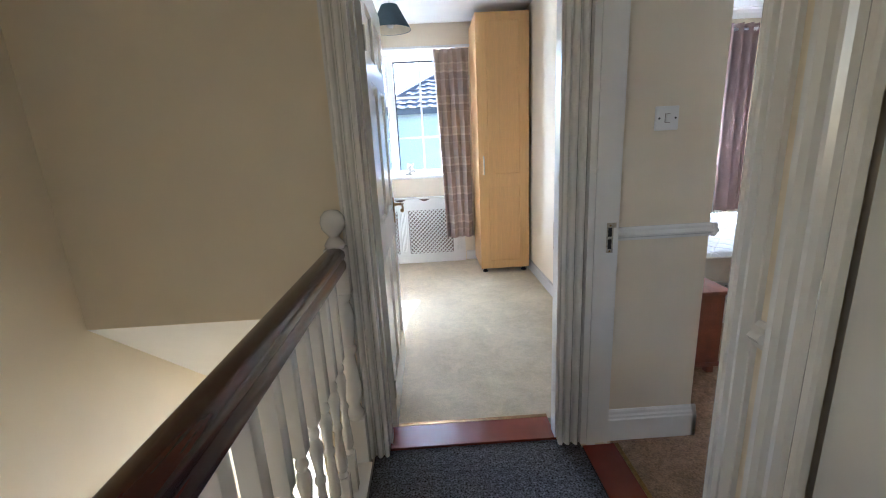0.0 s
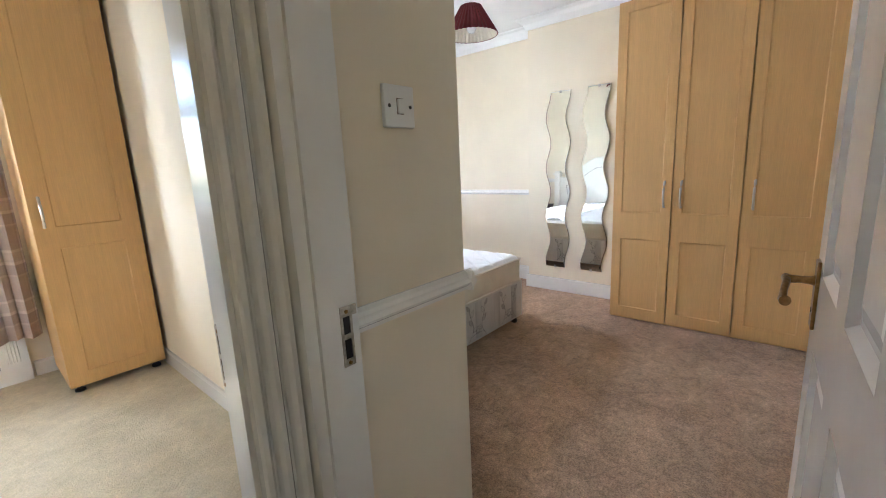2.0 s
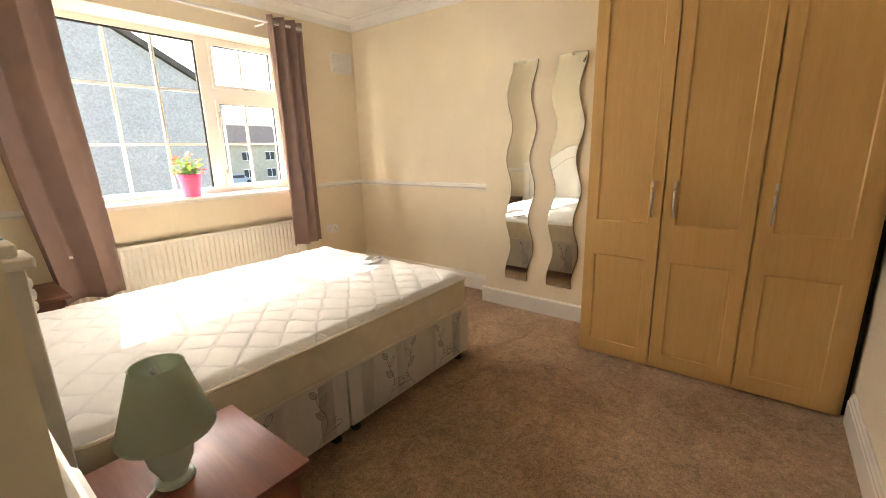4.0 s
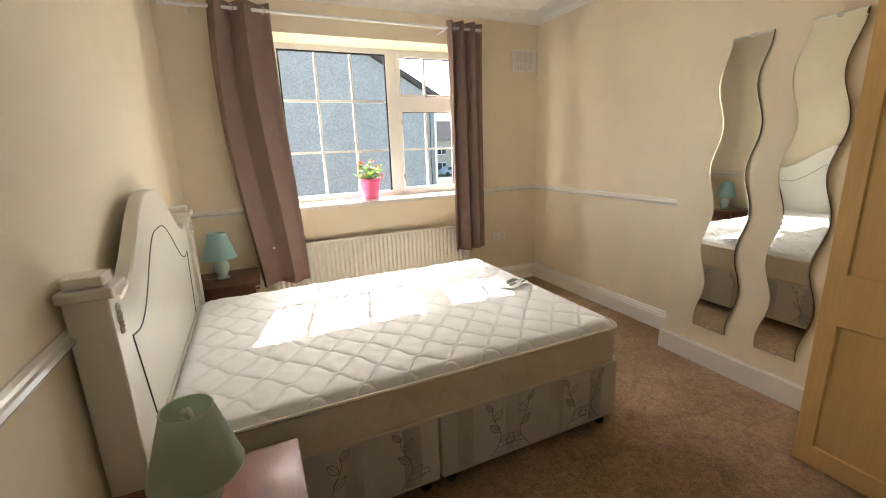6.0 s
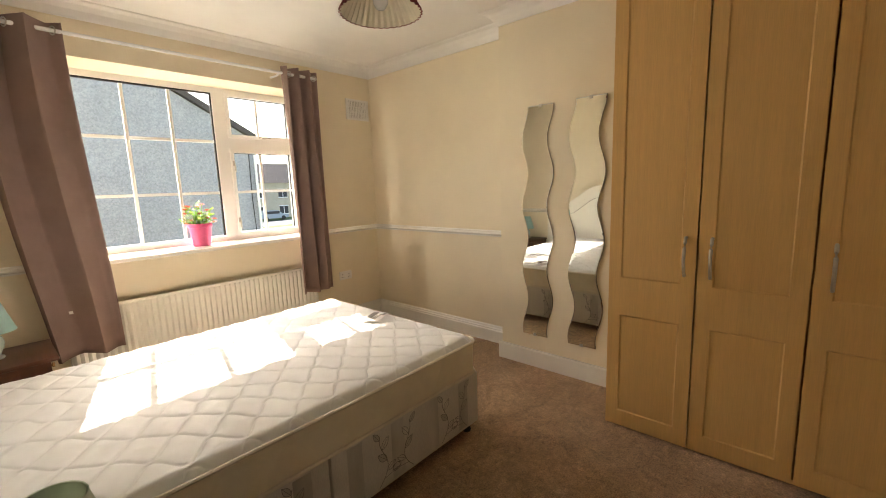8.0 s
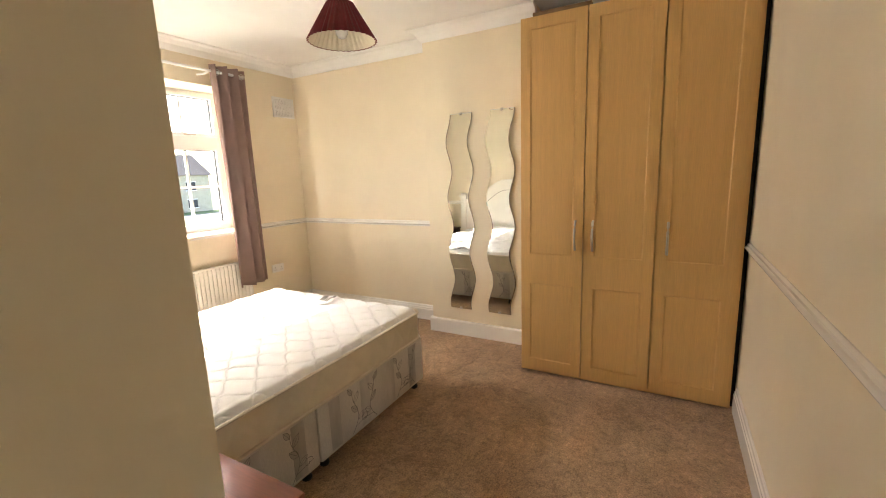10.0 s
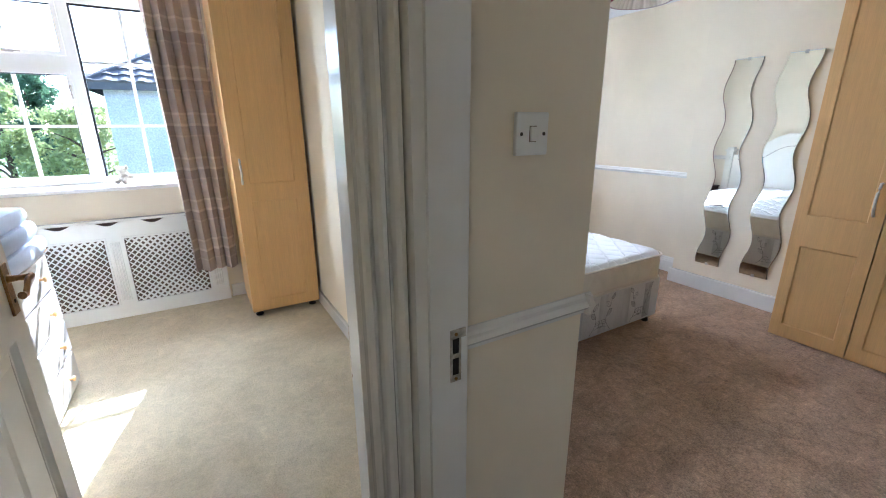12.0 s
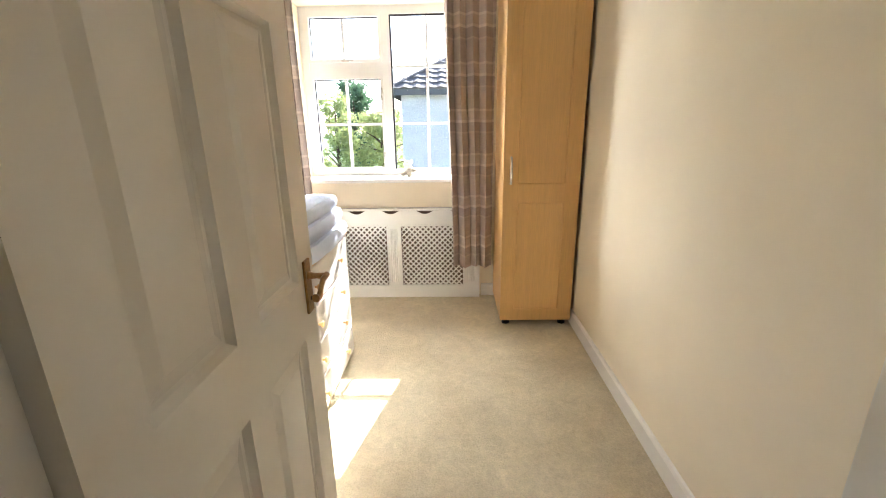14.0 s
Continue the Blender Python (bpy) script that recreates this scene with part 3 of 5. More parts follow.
def panel_door(name, at, turn, label, w=0.76, h=2.02, t=0.040, handles=(1, -1), hz=0.985):
    d = tagged(thing(name, label, "door", at, "", turn), kind="structure")
    st, mu = 0.105, 0.095
    cols = ((st, (w - mu) / 2), ((w + mu) / 2, w - st))
    rows = ((0.215, 0.84), (1.00, 1.61), (1.71, 1.91))
    bm = bmesh.new()
    box(bm, 0, 0, 0.006, st, t, h), box(bm, w - st, 0, 0.006, w, t, h)
    box(bm, (w - mu) / 2, 0, 0.215, (w + mu) / 2, t, 1.91)
    zs = (0.006, 0.215), (0.84, 1.00), (1.61, 1.71), (1.91, h)
    for a, b in zs:
        if a in (0.84, 1.61):
            for c0, c1 in cols:
                box(bm, c0, 0, a, c1, t, b)
        else:
            box(bm, st, 0, a, w - st, t, b)
    part("leaf", bm, M_GLOSS, d)
    for c0, c1 in cols:
        for r0, r1 in rows:
            bm = bmesh.new()
            box(bm, c0, t / 2 - 0.006, r0, c1, t / 2 + 0.006, r1)
            for f in (1, -1):
                # ovolo bead round the field, then the raised field
                y0, y1, y2 = t / 2 + f * 0.006, t / 2 + f * 0.019, t / 2 + f * 0.013
                for i0, i1, ya, yb in ((0.0, 0.012, t / 2 + f * 0.0195, y0), (0.022, 0.050, y0, y2)):
                    q = []
                    for ins, yv in ((i0, ya), (i1, yb)):
                        q.append([bm.verts.new(p) for p in ((c0 + ins, yv, r0 + ins), (c1 - ins, yv, r0 + ins), (c1 - ins, yv, r1 - ins), (c0 + ins, yv, r1 - ins))])
                    for k in range(4):
                        bm.faces.new((q[0][k], q[0][(k + 1) % 4], q[1][(k + 1) % 4], q[1][k]))
                    if i0 > 0:
                        bm.faces.new(q[1])
            part("panel", bm, M_GLOSS, d)
    for f in handles:
        lever_handle(d, w - 0.055, t if f > 0 else 0, hz, f, -1)
    part("latch_plate", boxes((w, t / 2 - 0.011, 0.93, w + 0.0015, t / 2 + 0.011, 1.09)), M_BRASS, d, "brass latch plate")
    for z in (0.22, 1.75):
        bm = tube(bmesh.new(), [(-0.006, -0.004, z - 0.045), (-0.006, -0.004, z + 0.045)], 0.006, 8)
        part("hinge", bm, M_NICKEL, d)
    return d


panel_door("door_1", (D0 + 0.028, 3.175, 0.012), 89.9, "white gloss six-panel door standing open into the box room", w=0.755)
panel_door("door_2", (1.59, S0 + 0.012, 0.012), 3.0, "white gloss six-panel door standing open in the bedroom", w=0.745, hz=0.96)
panel_door("door_3", (1.535, B0, 0.012), 90, "white gloss six-panel door closed on the landing", w=0.77, handles=())


# ---- windows ----
def window(name, x0, x1, z0, z1, yin, mull, transom_side, tz, bars_v, bars_h, label, hm=0.045, ft=0.055):
    """Plastic window: outer frame, mullion, one side split by a transom; glazing bars and panes."""
    win = tagged(thing(name, label, "window"), kind="structure")
    d, f = 0.07, 0.055
    y0, y1 = yin, yin + d
    part("window_frame", boxes((x0, y0, z0, x0 + f, y1, z1), (x1 - f, y0, z0, x1, y1, z1), (x0 + f, y0, z0, x1 - f, y1, z0 + f), (x0 + f, y0, z1 - ft, x1 - f, y1, z1)), M_UPVC, win)
    part("mullion", boxes((mull - hm, y0 + 0.001, z0 + f, mull + hm, y1, z1 - ft)), M_UPVC, win)
    sides = {"l": (x0 + f, mull - hm), "r": (mull + hm, x1 - f)}
    lights = []
    for key, (a, b) in sides.items():
        if key == transom_side:
            part("transom", boxes((a, y0 + 0.002, tz - 0.05, b, y1, tz + 0.05)), M_UPVC, win)
            lights += [(key, a, b, z0 + f, tz - 0.05, True), (key, a, b, tz + 0.05, z1 - ft, True)]
        else:
            lights.append((key, a, b, z0 + f, z1 - ft, False))
    for key, a, b, c, e, sash in lights:
        s_ = 0.028 if sash else 0.012
        part("sash" if sash else "bead", boxes((a, y0 - (0.012 if sash else 0), c, a + s_, y1 - 0.01, e), (b - s_, y0 - (0.012 if sash else 0), c, b, y1 - 0.01, e), (a + s_, y0 - (0.012 if sash else 0), c, b - s_, y1 - 0.01, c + s_), (a + s_, y0 - (0.012 if sash else 0), e - s_, b - s_, y1 - 0.01, e)), M_UPVC, win)
        g = 0.006 if sash else 0.013
        part("gasket", boxes((a + s_, y0 + 0.012, c + s_, a + s_ + g, y0 + 0.03, e - s_), (b - s_ - g, y0 + 0.012, c + s_, b - s_, y0 + 0.03, e - s_), (a + s_ + g, y0 + 0.012, e - s_ - g, b - s_ - g, y0 + 0.03, e - s_)), M_BLACK, win, "black rubber glazing gasket")
        pane = part("pane", boxes((a + s_ - 0.004, y0 + 0.034, c + s_ - 0.004, b - s_ + 0.004, y0 + 0.040, e - s_ + 0.004)), M_GLASS, win, "clear glass")
        pane.visible_shadow = False
        vs = [v for v in bars_v if a + s_ < v < b - s_]
        hs = [h for h in bars_h if c + s_ < h < e - s_]
        for v in vs:
            part("glazing_bar", boxes((v - 0.011, y0 + 0.014, c + s_, v + 0.011, y0 + 0.0335, e - s_)), M_UPVC, win)
        for h in hs:
            part("glazing_bar", boxes((a + s_, y0 + 0.0125, h - 0.011, b - s_, y0 + 0.0345, h + 0.011)), M_UPVC, win)
        if sash:
            hx = a + 0.02 if transom_side == "r" else b - 0.02
            zc = (c + e) / 2
            bm = bmesh.new()
            if e - c > 0.5:
                for z in (c + 0.14, e - 0.12):
                    box(bm, hx - 0.010, y0 - 0.02, z - 0.022, hx + 0.010, y0 - 0.012, z + 0.022, 0.002)
                    tube(bm, [(hx, y0 - 0.014, z), (hx, y0 - 0.034, z), (hx, y0 - 0.038, z - 0.03), (hx + 0.004, y0 - 0.036, z - 0.075)], 0.007, 8)
            else:
                xc = (a + b) / 2
                box(bm, xc - 0.03, y0 - 0.02, c + 0.004, xc + 0.03, y0 - 0.012, c + 0.022, 0.002)
                tube(bm, [(xc, y0 - 0.014, c + 0.014), (xc, y0 - 0.034, c + 0.014), (xc + 0.03, y0 - 0.036, c + 0.014), (xc + 0.07, y0 - 0.034, c + 0.012)], 0.006, 8)
            part("handle", bm, M_NICKEL, win, "worn metal window handle", True)
    bm = bmesh.new()
    box(bm, x0 - 0.02, FY - 0.025, z0 - 0.012, x1 + 0.02, FY - 0.001, z0 + 0.018, 0.006), box(bm, x0 + 0.001, FY - 0.001, z0 + 0.001, x1 - 0.001, yin, z0 + 0.018)
    part("window_sill", bm, M_GLOSS, win, "white gloss window sill")
    return win


window("window_1", BW[0], BW[1], BW[2], BW[3], 6.51, 3.725, "r", 1.803, (3.05, 3.354, 4.045), (1.382, 1.815), "white plastic window with glazing bars, three lights", 0.045, 0.032)
window("window_2", XW[0], XW[1], XW[2], XW[3], 6.52, 0.483, "l", 1.876, (0.138, 0.82), (1.438, 1.890), "white plastic box room window with glazing bars", 0.026)
# added, unseen frame and pane round the landing's fill lamp
lw = tagged(thing("added_window", "small white plastic window, added unseen to light the landing", "window"), kind="structure")
part("window_frame", boxes((-0.688, 0.152, 1.102, -0.65, 0.20, 1.998), (-0.688, 0.90, 1.102, -0.65, 0.948, 1.998), (-0.688, 0.20, 1.102, -0.65, 0.90, 1.15), (-0.688, 0.20, 1.95, -0.65, 0.90, 1.998)), M_UPVC, lw)
part("pane", boxes((-0.675, 0.20, 1.15, -0.669, 0.90, 1.95)), M_AMBER, lw, "amber glass added to warm the landing light")
# glazed hall door below, seen only as light on the stairs
hd = tagged(thing("door_4", "glazed hall door under the bedrooms", "door"), kind="structure")
part("door_frame", boxes((-0.5, 6.45, LOW, -0.43, 6.52, -0.4), (0.83, 6.45, LOW, 0.9, 6.52, -0.4), (-0.43, 6.45, -0.47, 0.83, 6.52, -0.4), (0.16, 6.45, LOW, 0.24, 6.52, -0.47)), M_UPVC, hd)
p_ = part("pane", boxes((-0.43, 6.48, LOW, 0.16, 6.486, -0.47), (0.24, 6.48, LOW, 0.83, 6.486, -0.47)), M_GLASS, hd)
p_.visible_shadow = False


# ---- balustrade and stairs ----
bal = thing("balustrade", "landing balustrade with mahogany handrail and white turned spindles", "balustrade")
bm = bmesh.new()
RAIL = [(-0.036, 0.0), (-0.030, -0.014), (-0.036, -0.030), (-0.034, -0.048), (-0.022, -0.055), (0.022, -0.055), (0.034, -0.048), (0.036, -0.030), (0.030, -0.014), (0.036, 0.0), (0.033, 0.014), (0.020, 0.024), (0, 0.028), (-0.020, 0.024), (-0.033, 0.014)]
sweep(bm, [(a * 1.12, b * 1.1) for a, b in RAIL], (0.482, -1.0, 0.962), (0.482, 2.935, 0.962), (1, 0, 0))
part("handrail", bm, M_MAHOGANY, bal, "dark mahogany handrail", True)
part("base_rail", boxes((0.447, -1.0, -0.001, 0.54, 2.935, 0.035), (0.437, -1.0, -0.25, 0.539, 2.935, -0.001)), M_GLOSS, bal, "white base rail")
SPIN = [(0.016, 0.0), (0.020, 0.006), (0.016, 0.014), (0.012, 0.022), (0.019, 0.034), (0.021, 0.05), (0.018, 0.10), (0.013, 0.17), (0.012, 0.19), (0.018, 0.20), (0.018, 0.212), (0.012, 0.222), (0.015, 0.26), (0.021, 0.31), (0.019, 0.335), (0.012, 0.35), (0.018, 0.36), (0.018, 0.372), (0.013, 0.384), (0.016, 0.40)]


def spindle(y):
    bm = bmesh.new()
    box(bm, 0.461, y - 0.021, 0.035, 0.503, y + 0.021, 0.20, 0.002)
    box(bm, 0.461, y - 0.021, 0.60, 0.503, y + 0.021, 0.905, 0.002)
    lathe(bm, SPIN, 14, (0.482, y, 0.20))
    return bm


first = part("spindle", spindle(2.80), M_GLOSS, bal, "white turned spindle", True)
for k in range(1, 31):
    ob = new("spindle", first.data)
    ob.parent, ob.location = bal, (0, -0.118 * k, 0)
bm = bmesh.new()
box(bm, 0.439, 2.94, -0.25, 0.525, 3.019, 0.24, 0.003), box(bm, 0.439, 2.94, 0.80, 0.525, 3.019, 0.985, 0.004)
lathe(bm, [(0.036, 0.24), (0.040, 0.26), (0.030, 0.275), (0.024, 0.30), (0.038, 0.34), (0.041, 0.37), (0.036, 0.43), (0.027, 0.50), (0.026, 0.53), (0.037, 0.545), (0.037, 0.56), (0.027, 0.575), (0.036, 0.64), (0.040, 0.70), (0.034, 0.74), (0.026, 0.76), (0.038, 0.78), (0.036, 0.80)], 20, (0.482, 2.975, 0))
part("newel_post", bm, M_GLOSS, bal, "white turned half newel", True)
part("newel_cap", lathe(bmesh.new(), [(0.034, 0.985), (0.040, 1.0), (0.030, 1.015), (0.018, 1.03), (0.026, 1.04), (0.042, 1.06), (0.047, 1.085), (0.042, 1.11), (0.026, 1.128), (0.0, 1.134)], 20, (0.482, 2.965, 0)), M_GLOSS, bal, "white ball finial", True)
stairs = tagged(thing("stairs", "carpeted stairs going down below the landing", "stairs"), kind="structure")
for k in range(13):
    y = -0.1 + 0.222 * k
    z = -0.202 * (k + 1)
    part("step", box(bmesh.new(), -0.569, y, max(z - 0.45, LOW), 0.46, y + 0.25, z, 0.012), M_CARPET_CREAM, stairs)

# ---- fixtures on walls ----
sw = thing("light_switch", "white plastic single light switch on the wall", "light switch", (1.7635, 3.02, 1.401))
part("plate", box(bmesh.new(), -0.044, -0.012, -0.044, 0.044, 0, 0.044, 0.003), M_PLASTIC, sw)
# brown rectangle paints the thin shadow round the rocker
part("rocker_shade", boxes((-0.0095, -0.0126, -0.0165, 0.0095, -0.0115, 0.0165)), M_CAVITY, sw, "brown border painted as shade round the rocker")
part("rocker", box(bmesh.new(), -0.008, -0.017, -0.015, 0.008, -0.010, 0.015, 0.002), M_PLASTIC, sw, "white rocker")
for x in (-0.031, 0.031):
    part("screw", lathe(bmesh.new(), [(0.004, 0), (0.004, 0.001), (0.002, 0.002)], 10), M_GROOVE, sw, "dark screw head").matrix_basis = pose(x, -0.012, 0, 90, 0, 0)
so = thing("wall_socket", "white plastic double socket above the skirting", "socket", (4.66, FY, 0.50))
part("plate", box(bmesh.new(), -0.073, -0.010, -0.043, 0.073, 0, 0.043, 0.003), M_PLASTIC, so)
for x in (-0.038, 0.038):
    for hx, hz in ((0, 0.009), (-0.0105, -0.0175), (0.0105, -0.0175)):
        part("socket_hole", boxes((x + hx - 0.0035, -0.0112, hz - 0.003, x + hx + 0.0035, -0.0095, hz + 0.003)), M_DARK, so)
    part("rocker", box(bmesh.new(), x * 0.45 - 0.006, -0.014, 0.012, x * 0.45 + 0.006, -0.009, 0.030, 0.001), M_PLASTIC, so)
ve = thing("wall_vent", "white plastic louvred wall vent near the ceiling", "vent", (4.94, FY, 2.165))
# brown backing paints the shade between the vent slats
part("backing", boxes((-0.125, -0.004, -0.085, 0.125, 0, 0.085)), M_CAVITY, ve, "brown backing painted as shade between the slats")
part("frame", boxes((-0.135, -0.014, -0.10, 0.135, 0, -0.082), (-0.135, -0.014, 0.082, 0.135, 0, 0.10), (-0.135, -0.014, -0.082, -0.118, 0, 0.082), (0.118, -0.014, -0.082, 0.135, 0, 0.082), (-0.118, -0.012, -0.03, 0.118, -0.004, -0.022), (-0.118, -0.012, 0.022, 0.118, -0.004, 0.03)), M_PLASTIC, ve)
for k in range(12):
    x = -0.108 + 0.0196 * k
    part("slat", boxes((x - 0.006, -0.012, -0.082, x + 0.006, -0.004, -0.0301), (x - 0.006, -0.012, -0.0219, x + 0.006, -0.004, 0.0219), (x - 0.006, -0.012, 0.0301, x + 0.006, -0.004, 0.082)), M_PLASTIC, ve)
part("knob", lathe(bmesh.new(), [(0.008, 0), (0.008, 0.006), (0.003, 0.008)], 10), M_PLASTIC, ve).matrix_basis = pose(0, -0.012, 0, 90, 0, 0)


# ---- bedroom: divan bed ----
BX0, BX1, BY0, BY1 = 2.072, 3.95, 3.975, 5.36
bed = thing("divan_bed", "double divan bed base in grey leaf-pattern fabric, two halves", "bed")
for a, b in ((BX0, 2.992), (2.998, BX1)):
    p = part("base", box(bmesh.new(), a, BY0, 0.055, b, BY1, 0.355, 0.012), M_DIVAN, bed, "grey patterned divan half", True)
    for x in (a + 0.06, b - 0.05):
        for y in (BY0 + 0.05, BY1 - 0.05):
            part("foot", lathe(bmesh.new(), [(0.024, 0), (0.026, 0.01), (0.02, 0.03), (0.02, 0.056)], 12, (x, y, 0)), M_BLACK, bed, "black castor foot")
random.seed(4)


def leaf_pts(c, ang, ln, wd, org, ux, uz):
    """Outline of one leaf in the plane (ux, uz)."""
    pts = []
    for k in range(17):
        t = k / 16
        s = t * 2 if t <= 0.5 else 2 - t * 2
        sgn = 1 if t <= 0.5 else -1
        u, v = ln * s, sgn * wd * math.sin(math.pi * s) * (1 - 0.25 * s)
        x, z = c[0] + u * math.cos(ang) - v * math.sin(ang), c[1] + u * math.sin(ang) + v * math.cos(ang)
        pts.append(Vector(org) + Vector(ux) * x + Vector(uz) * z)
    return pts


def vine(bm, u0, org, ux, nrm, flip):
    """A curling stem with leaves climbing the side of the divan."""
    uz = (0, 0, 1)
    stem = []
    for k in range(25):
        t = k / 24
        stem.append((u0 + flip * (0.035 * math.sin(t * 5.0) + 0.05 * t), 0.075 + 0.24 * t))
    P = lambda q: Vector(org) + Vector(ux) * q[0] + Vector(uz) * q[1]
    ribbon(bm, [P(q) for q in stem], 0.0032, nrm, 0.0015)
    spiral = [(u0 + flip * (0.10 + 0.030 * (1 - t) * math.cos(7.5 * t)), 0.12 + 0.030 * (1 - t) * math.sin(7.5 * t)) for t in [k / 20 for k in range(20)]]
    ribbon(bm, [P(stem[3])] + [P(q) for q in spiral], 0.0028, nrm, 0.0015)
    for k, a, ln in ((6, 0.5, 0.06), (11, 2.4, 0.07), (17, 0.9, 0.065), (22, 2.2, 0.055)):
        a = a if flip > 0 else math.pi - a
        pts = leaf_pts(stem[k], a, ln, ln * 0.27, org, ux, uz)
        ribbon(bm, pts, 0.0026, nrm, 0.0018)
        if k in (11, 22):
            leaf_bm = bmesh.new()
            leaf_bm.faces.new([leaf_bm.verts.new(p + Vector(nrm) * 0.0014) for p in pts[:-1]])
            part("woven_leaf", leaf_bm, M_BAND, bed, "mid-grey woven leaf")
        ribbon(bm, [pts[0], (pts[0] + pts[8]) / 2, pts[8]], 0.002, nrm, 0.0018)


for k in range(9):
    if abs(0.13 + 0.205 * k - 0.95) > 0.06:
        bm = bmesh.new()
        vine(bm, 0.13 + 0.205 * k, (BX0, BY0, 0), (1, 0, 0), (0, -1, 0), 1 if k % 2 else -1)
        part("leaf_embroidery", bm, M_MOTIF, bed, "dark grey vine and leaf embroidery")
for k in range(6):
    bm = bmesh.new()
    vine(bm, 0.16 + 0.21 * k, (BX1, BY0, 0), (0, 1, 0), (1, 0, 0), 1 if k % 2 else -1)
    part("leaf_embroidery", bm, M_MOTIF, bed, "dark grey vine and leaf embroidery")
for k in range(8):
    u = BX0 + 0.06 + 0.235 * k
    if not (2.90 < u + 0.05 < 3.08):
        part("woven_band", boxes((u, BY0 - 0.0009, 0.075, u + 0.075, BY0 + 0.002, 0.34)), M_BAND, bed, "darker grey woven stripe")
for k in range(6):
    u = BY0 + 0.04 + 0.23 * k
    part("woven_band", boxes((BX1 - 0.002, u, 0.075, BX1 + 0.0009, u + 0.075, 0.34)), M_BAND, bed, "darker grey woven stripe")

mt = thing("mattress", "white quilted double mattress with cream border, unmade", "mattress", (0, 0, 0))
MZ0, MZ1 = 0.357, 0.555
bm = bmesh.new()
nx, ny = 460, 330
L_, H_ = 0.170, 0.098
u = np.linspace(0, 1, nx)
v = np.linspace(0, 1, ny)
X = BX0 + (BX1 - BX0) * u[:, None] + 0 * v[None, :]
Y = BY0 + (BY1 - BY0) * v[None, :] + 0 * u[:, None]
wig = 0.008 * np.sin(X * 9.1 + Y * 3.0) + 0.007 * np.sin(Y * 17.0 - X * 4.0) + 0.004 * np.sin(X * 31.0 + Y * 23.0)
dist = np.full(X.shape, 9.0)
for k in range(-1, int((BY1 - BY0) / H_) + 3):
    line = BY0 + k * H_ + (-1) ** k * 0.42 * H_ * np.cos(2 * np.pi * (X + wig) / L_)
    dist = np.minimum(dist, np.abs(Y + wig - line) / np.sqrt(1 + (0.42 * H_ * 2 * np.pi / L_ * np.sin(2 * np.pi * (X + wig) / L_)) ** 2))
lump = 0.75 + 0.25 * np.sin(X * 37.0 + 3 * np.sin(Y * 21.0)) * np.sin(Y * 29.0 + 2 * np.sin(X * 13.0))
puff = 0.007 * (1 - np.exp(-dist / 0.003)) + 0.006 * lump * (1 - np.exp(-(dist / 0.024) ** 1.5))
edge = np.minimum(np.minimum(X - BX0, BX1 - X), np.minimum(Y - BY0, BY1 - Y))
fall = -0.030 * np.exp(-(edge / 0.022) ** 1.3)
sag = 0.006 * np.sin(X * 2.3 + 1) * np.sin(Y * 3.1)
Z = MZ1 + puff * np.clip(edge / 0.03, 0, 1) + fall + sag * np.clip(edge / 0.1, 0, 1)
# round the four corners of the plan
cr = 0.07
for sx, sy in ((-1, -1), (-1, 1), (1, -1), (1, 1)):
    ox, oy = (BX0 + cr if sx < 0 else BX1 - cr), (BY0 + cr if sy < 0 else BY1 - cr)
    du, dv = (X - ox) * sx, (Y - oy) * sy
    inside = (du > 0) & (dv > 0)
    k_ = np.where(inside, np.maximum(du, dv) / np.maximum(np.hypot(du, dv), 1e-6), 1.0)
    X, Y = np.where(inside, ox + du * k_ * sx, X), np.where(inside, oy + dv * k_ * sy, Y)
ix = np.arange(nx * ny).reshape(nx, ny)
me = bpy.data.meshes.new("top")
me.from_pydata(np.stack([X, Y, Z], -1).reshape(-1, 3).tolist(), [], np.stack([ix[:-1, :-1], ix[1:, :-1], ix[1:, 1:], ix[:-1, 1:]], -1).reshape(-1, 4).tolist())
me.materials.append(M_MATTRESS)
me.shade_smooth()
ob = new("quilted_top", me)
ob.parent = mt
ob["label"] = "white wave-quilted top"


def mattress_loop(out, step=0.012, c=0.07):
    """Points and outward normals round the mattress plan, corners rounded by c."""
    pts = []
    corners = ((BX1 - c, BY1 - c, 0), (BX0 + c, BY1 - c, 90), (BX0 + c, BY0 + c, 180), (BX1 - c, BY0 + c, 270))
    for i, (cx, cy, a0) in enumerate(corners):
        for k in range(9):
            a = radians(a0 + 11.25 * k)
            pts.append((Vector((cx, cy)), Vector((math.cos(a), math.sin(a)))))
        nx_, ny_, _ = corners[(i + 1) % 4]
        a = radians(a0 + 90)
        d = Vector((nx_ - cx, ny_ - cy))
        m_ = int(d.length / step)
        for k in range(1, m_):
            pts.append((Vector((cx, cy)) + d * (k / m_), Vector((math.cos(a), math.sin(a)))))
    return [(p + n_ * (c + out), n_) for p, n_ in pts]


loop = mattress_loop(0.0)
bm = bmesh.new()
rings, NV = [], 14
run = 0.0
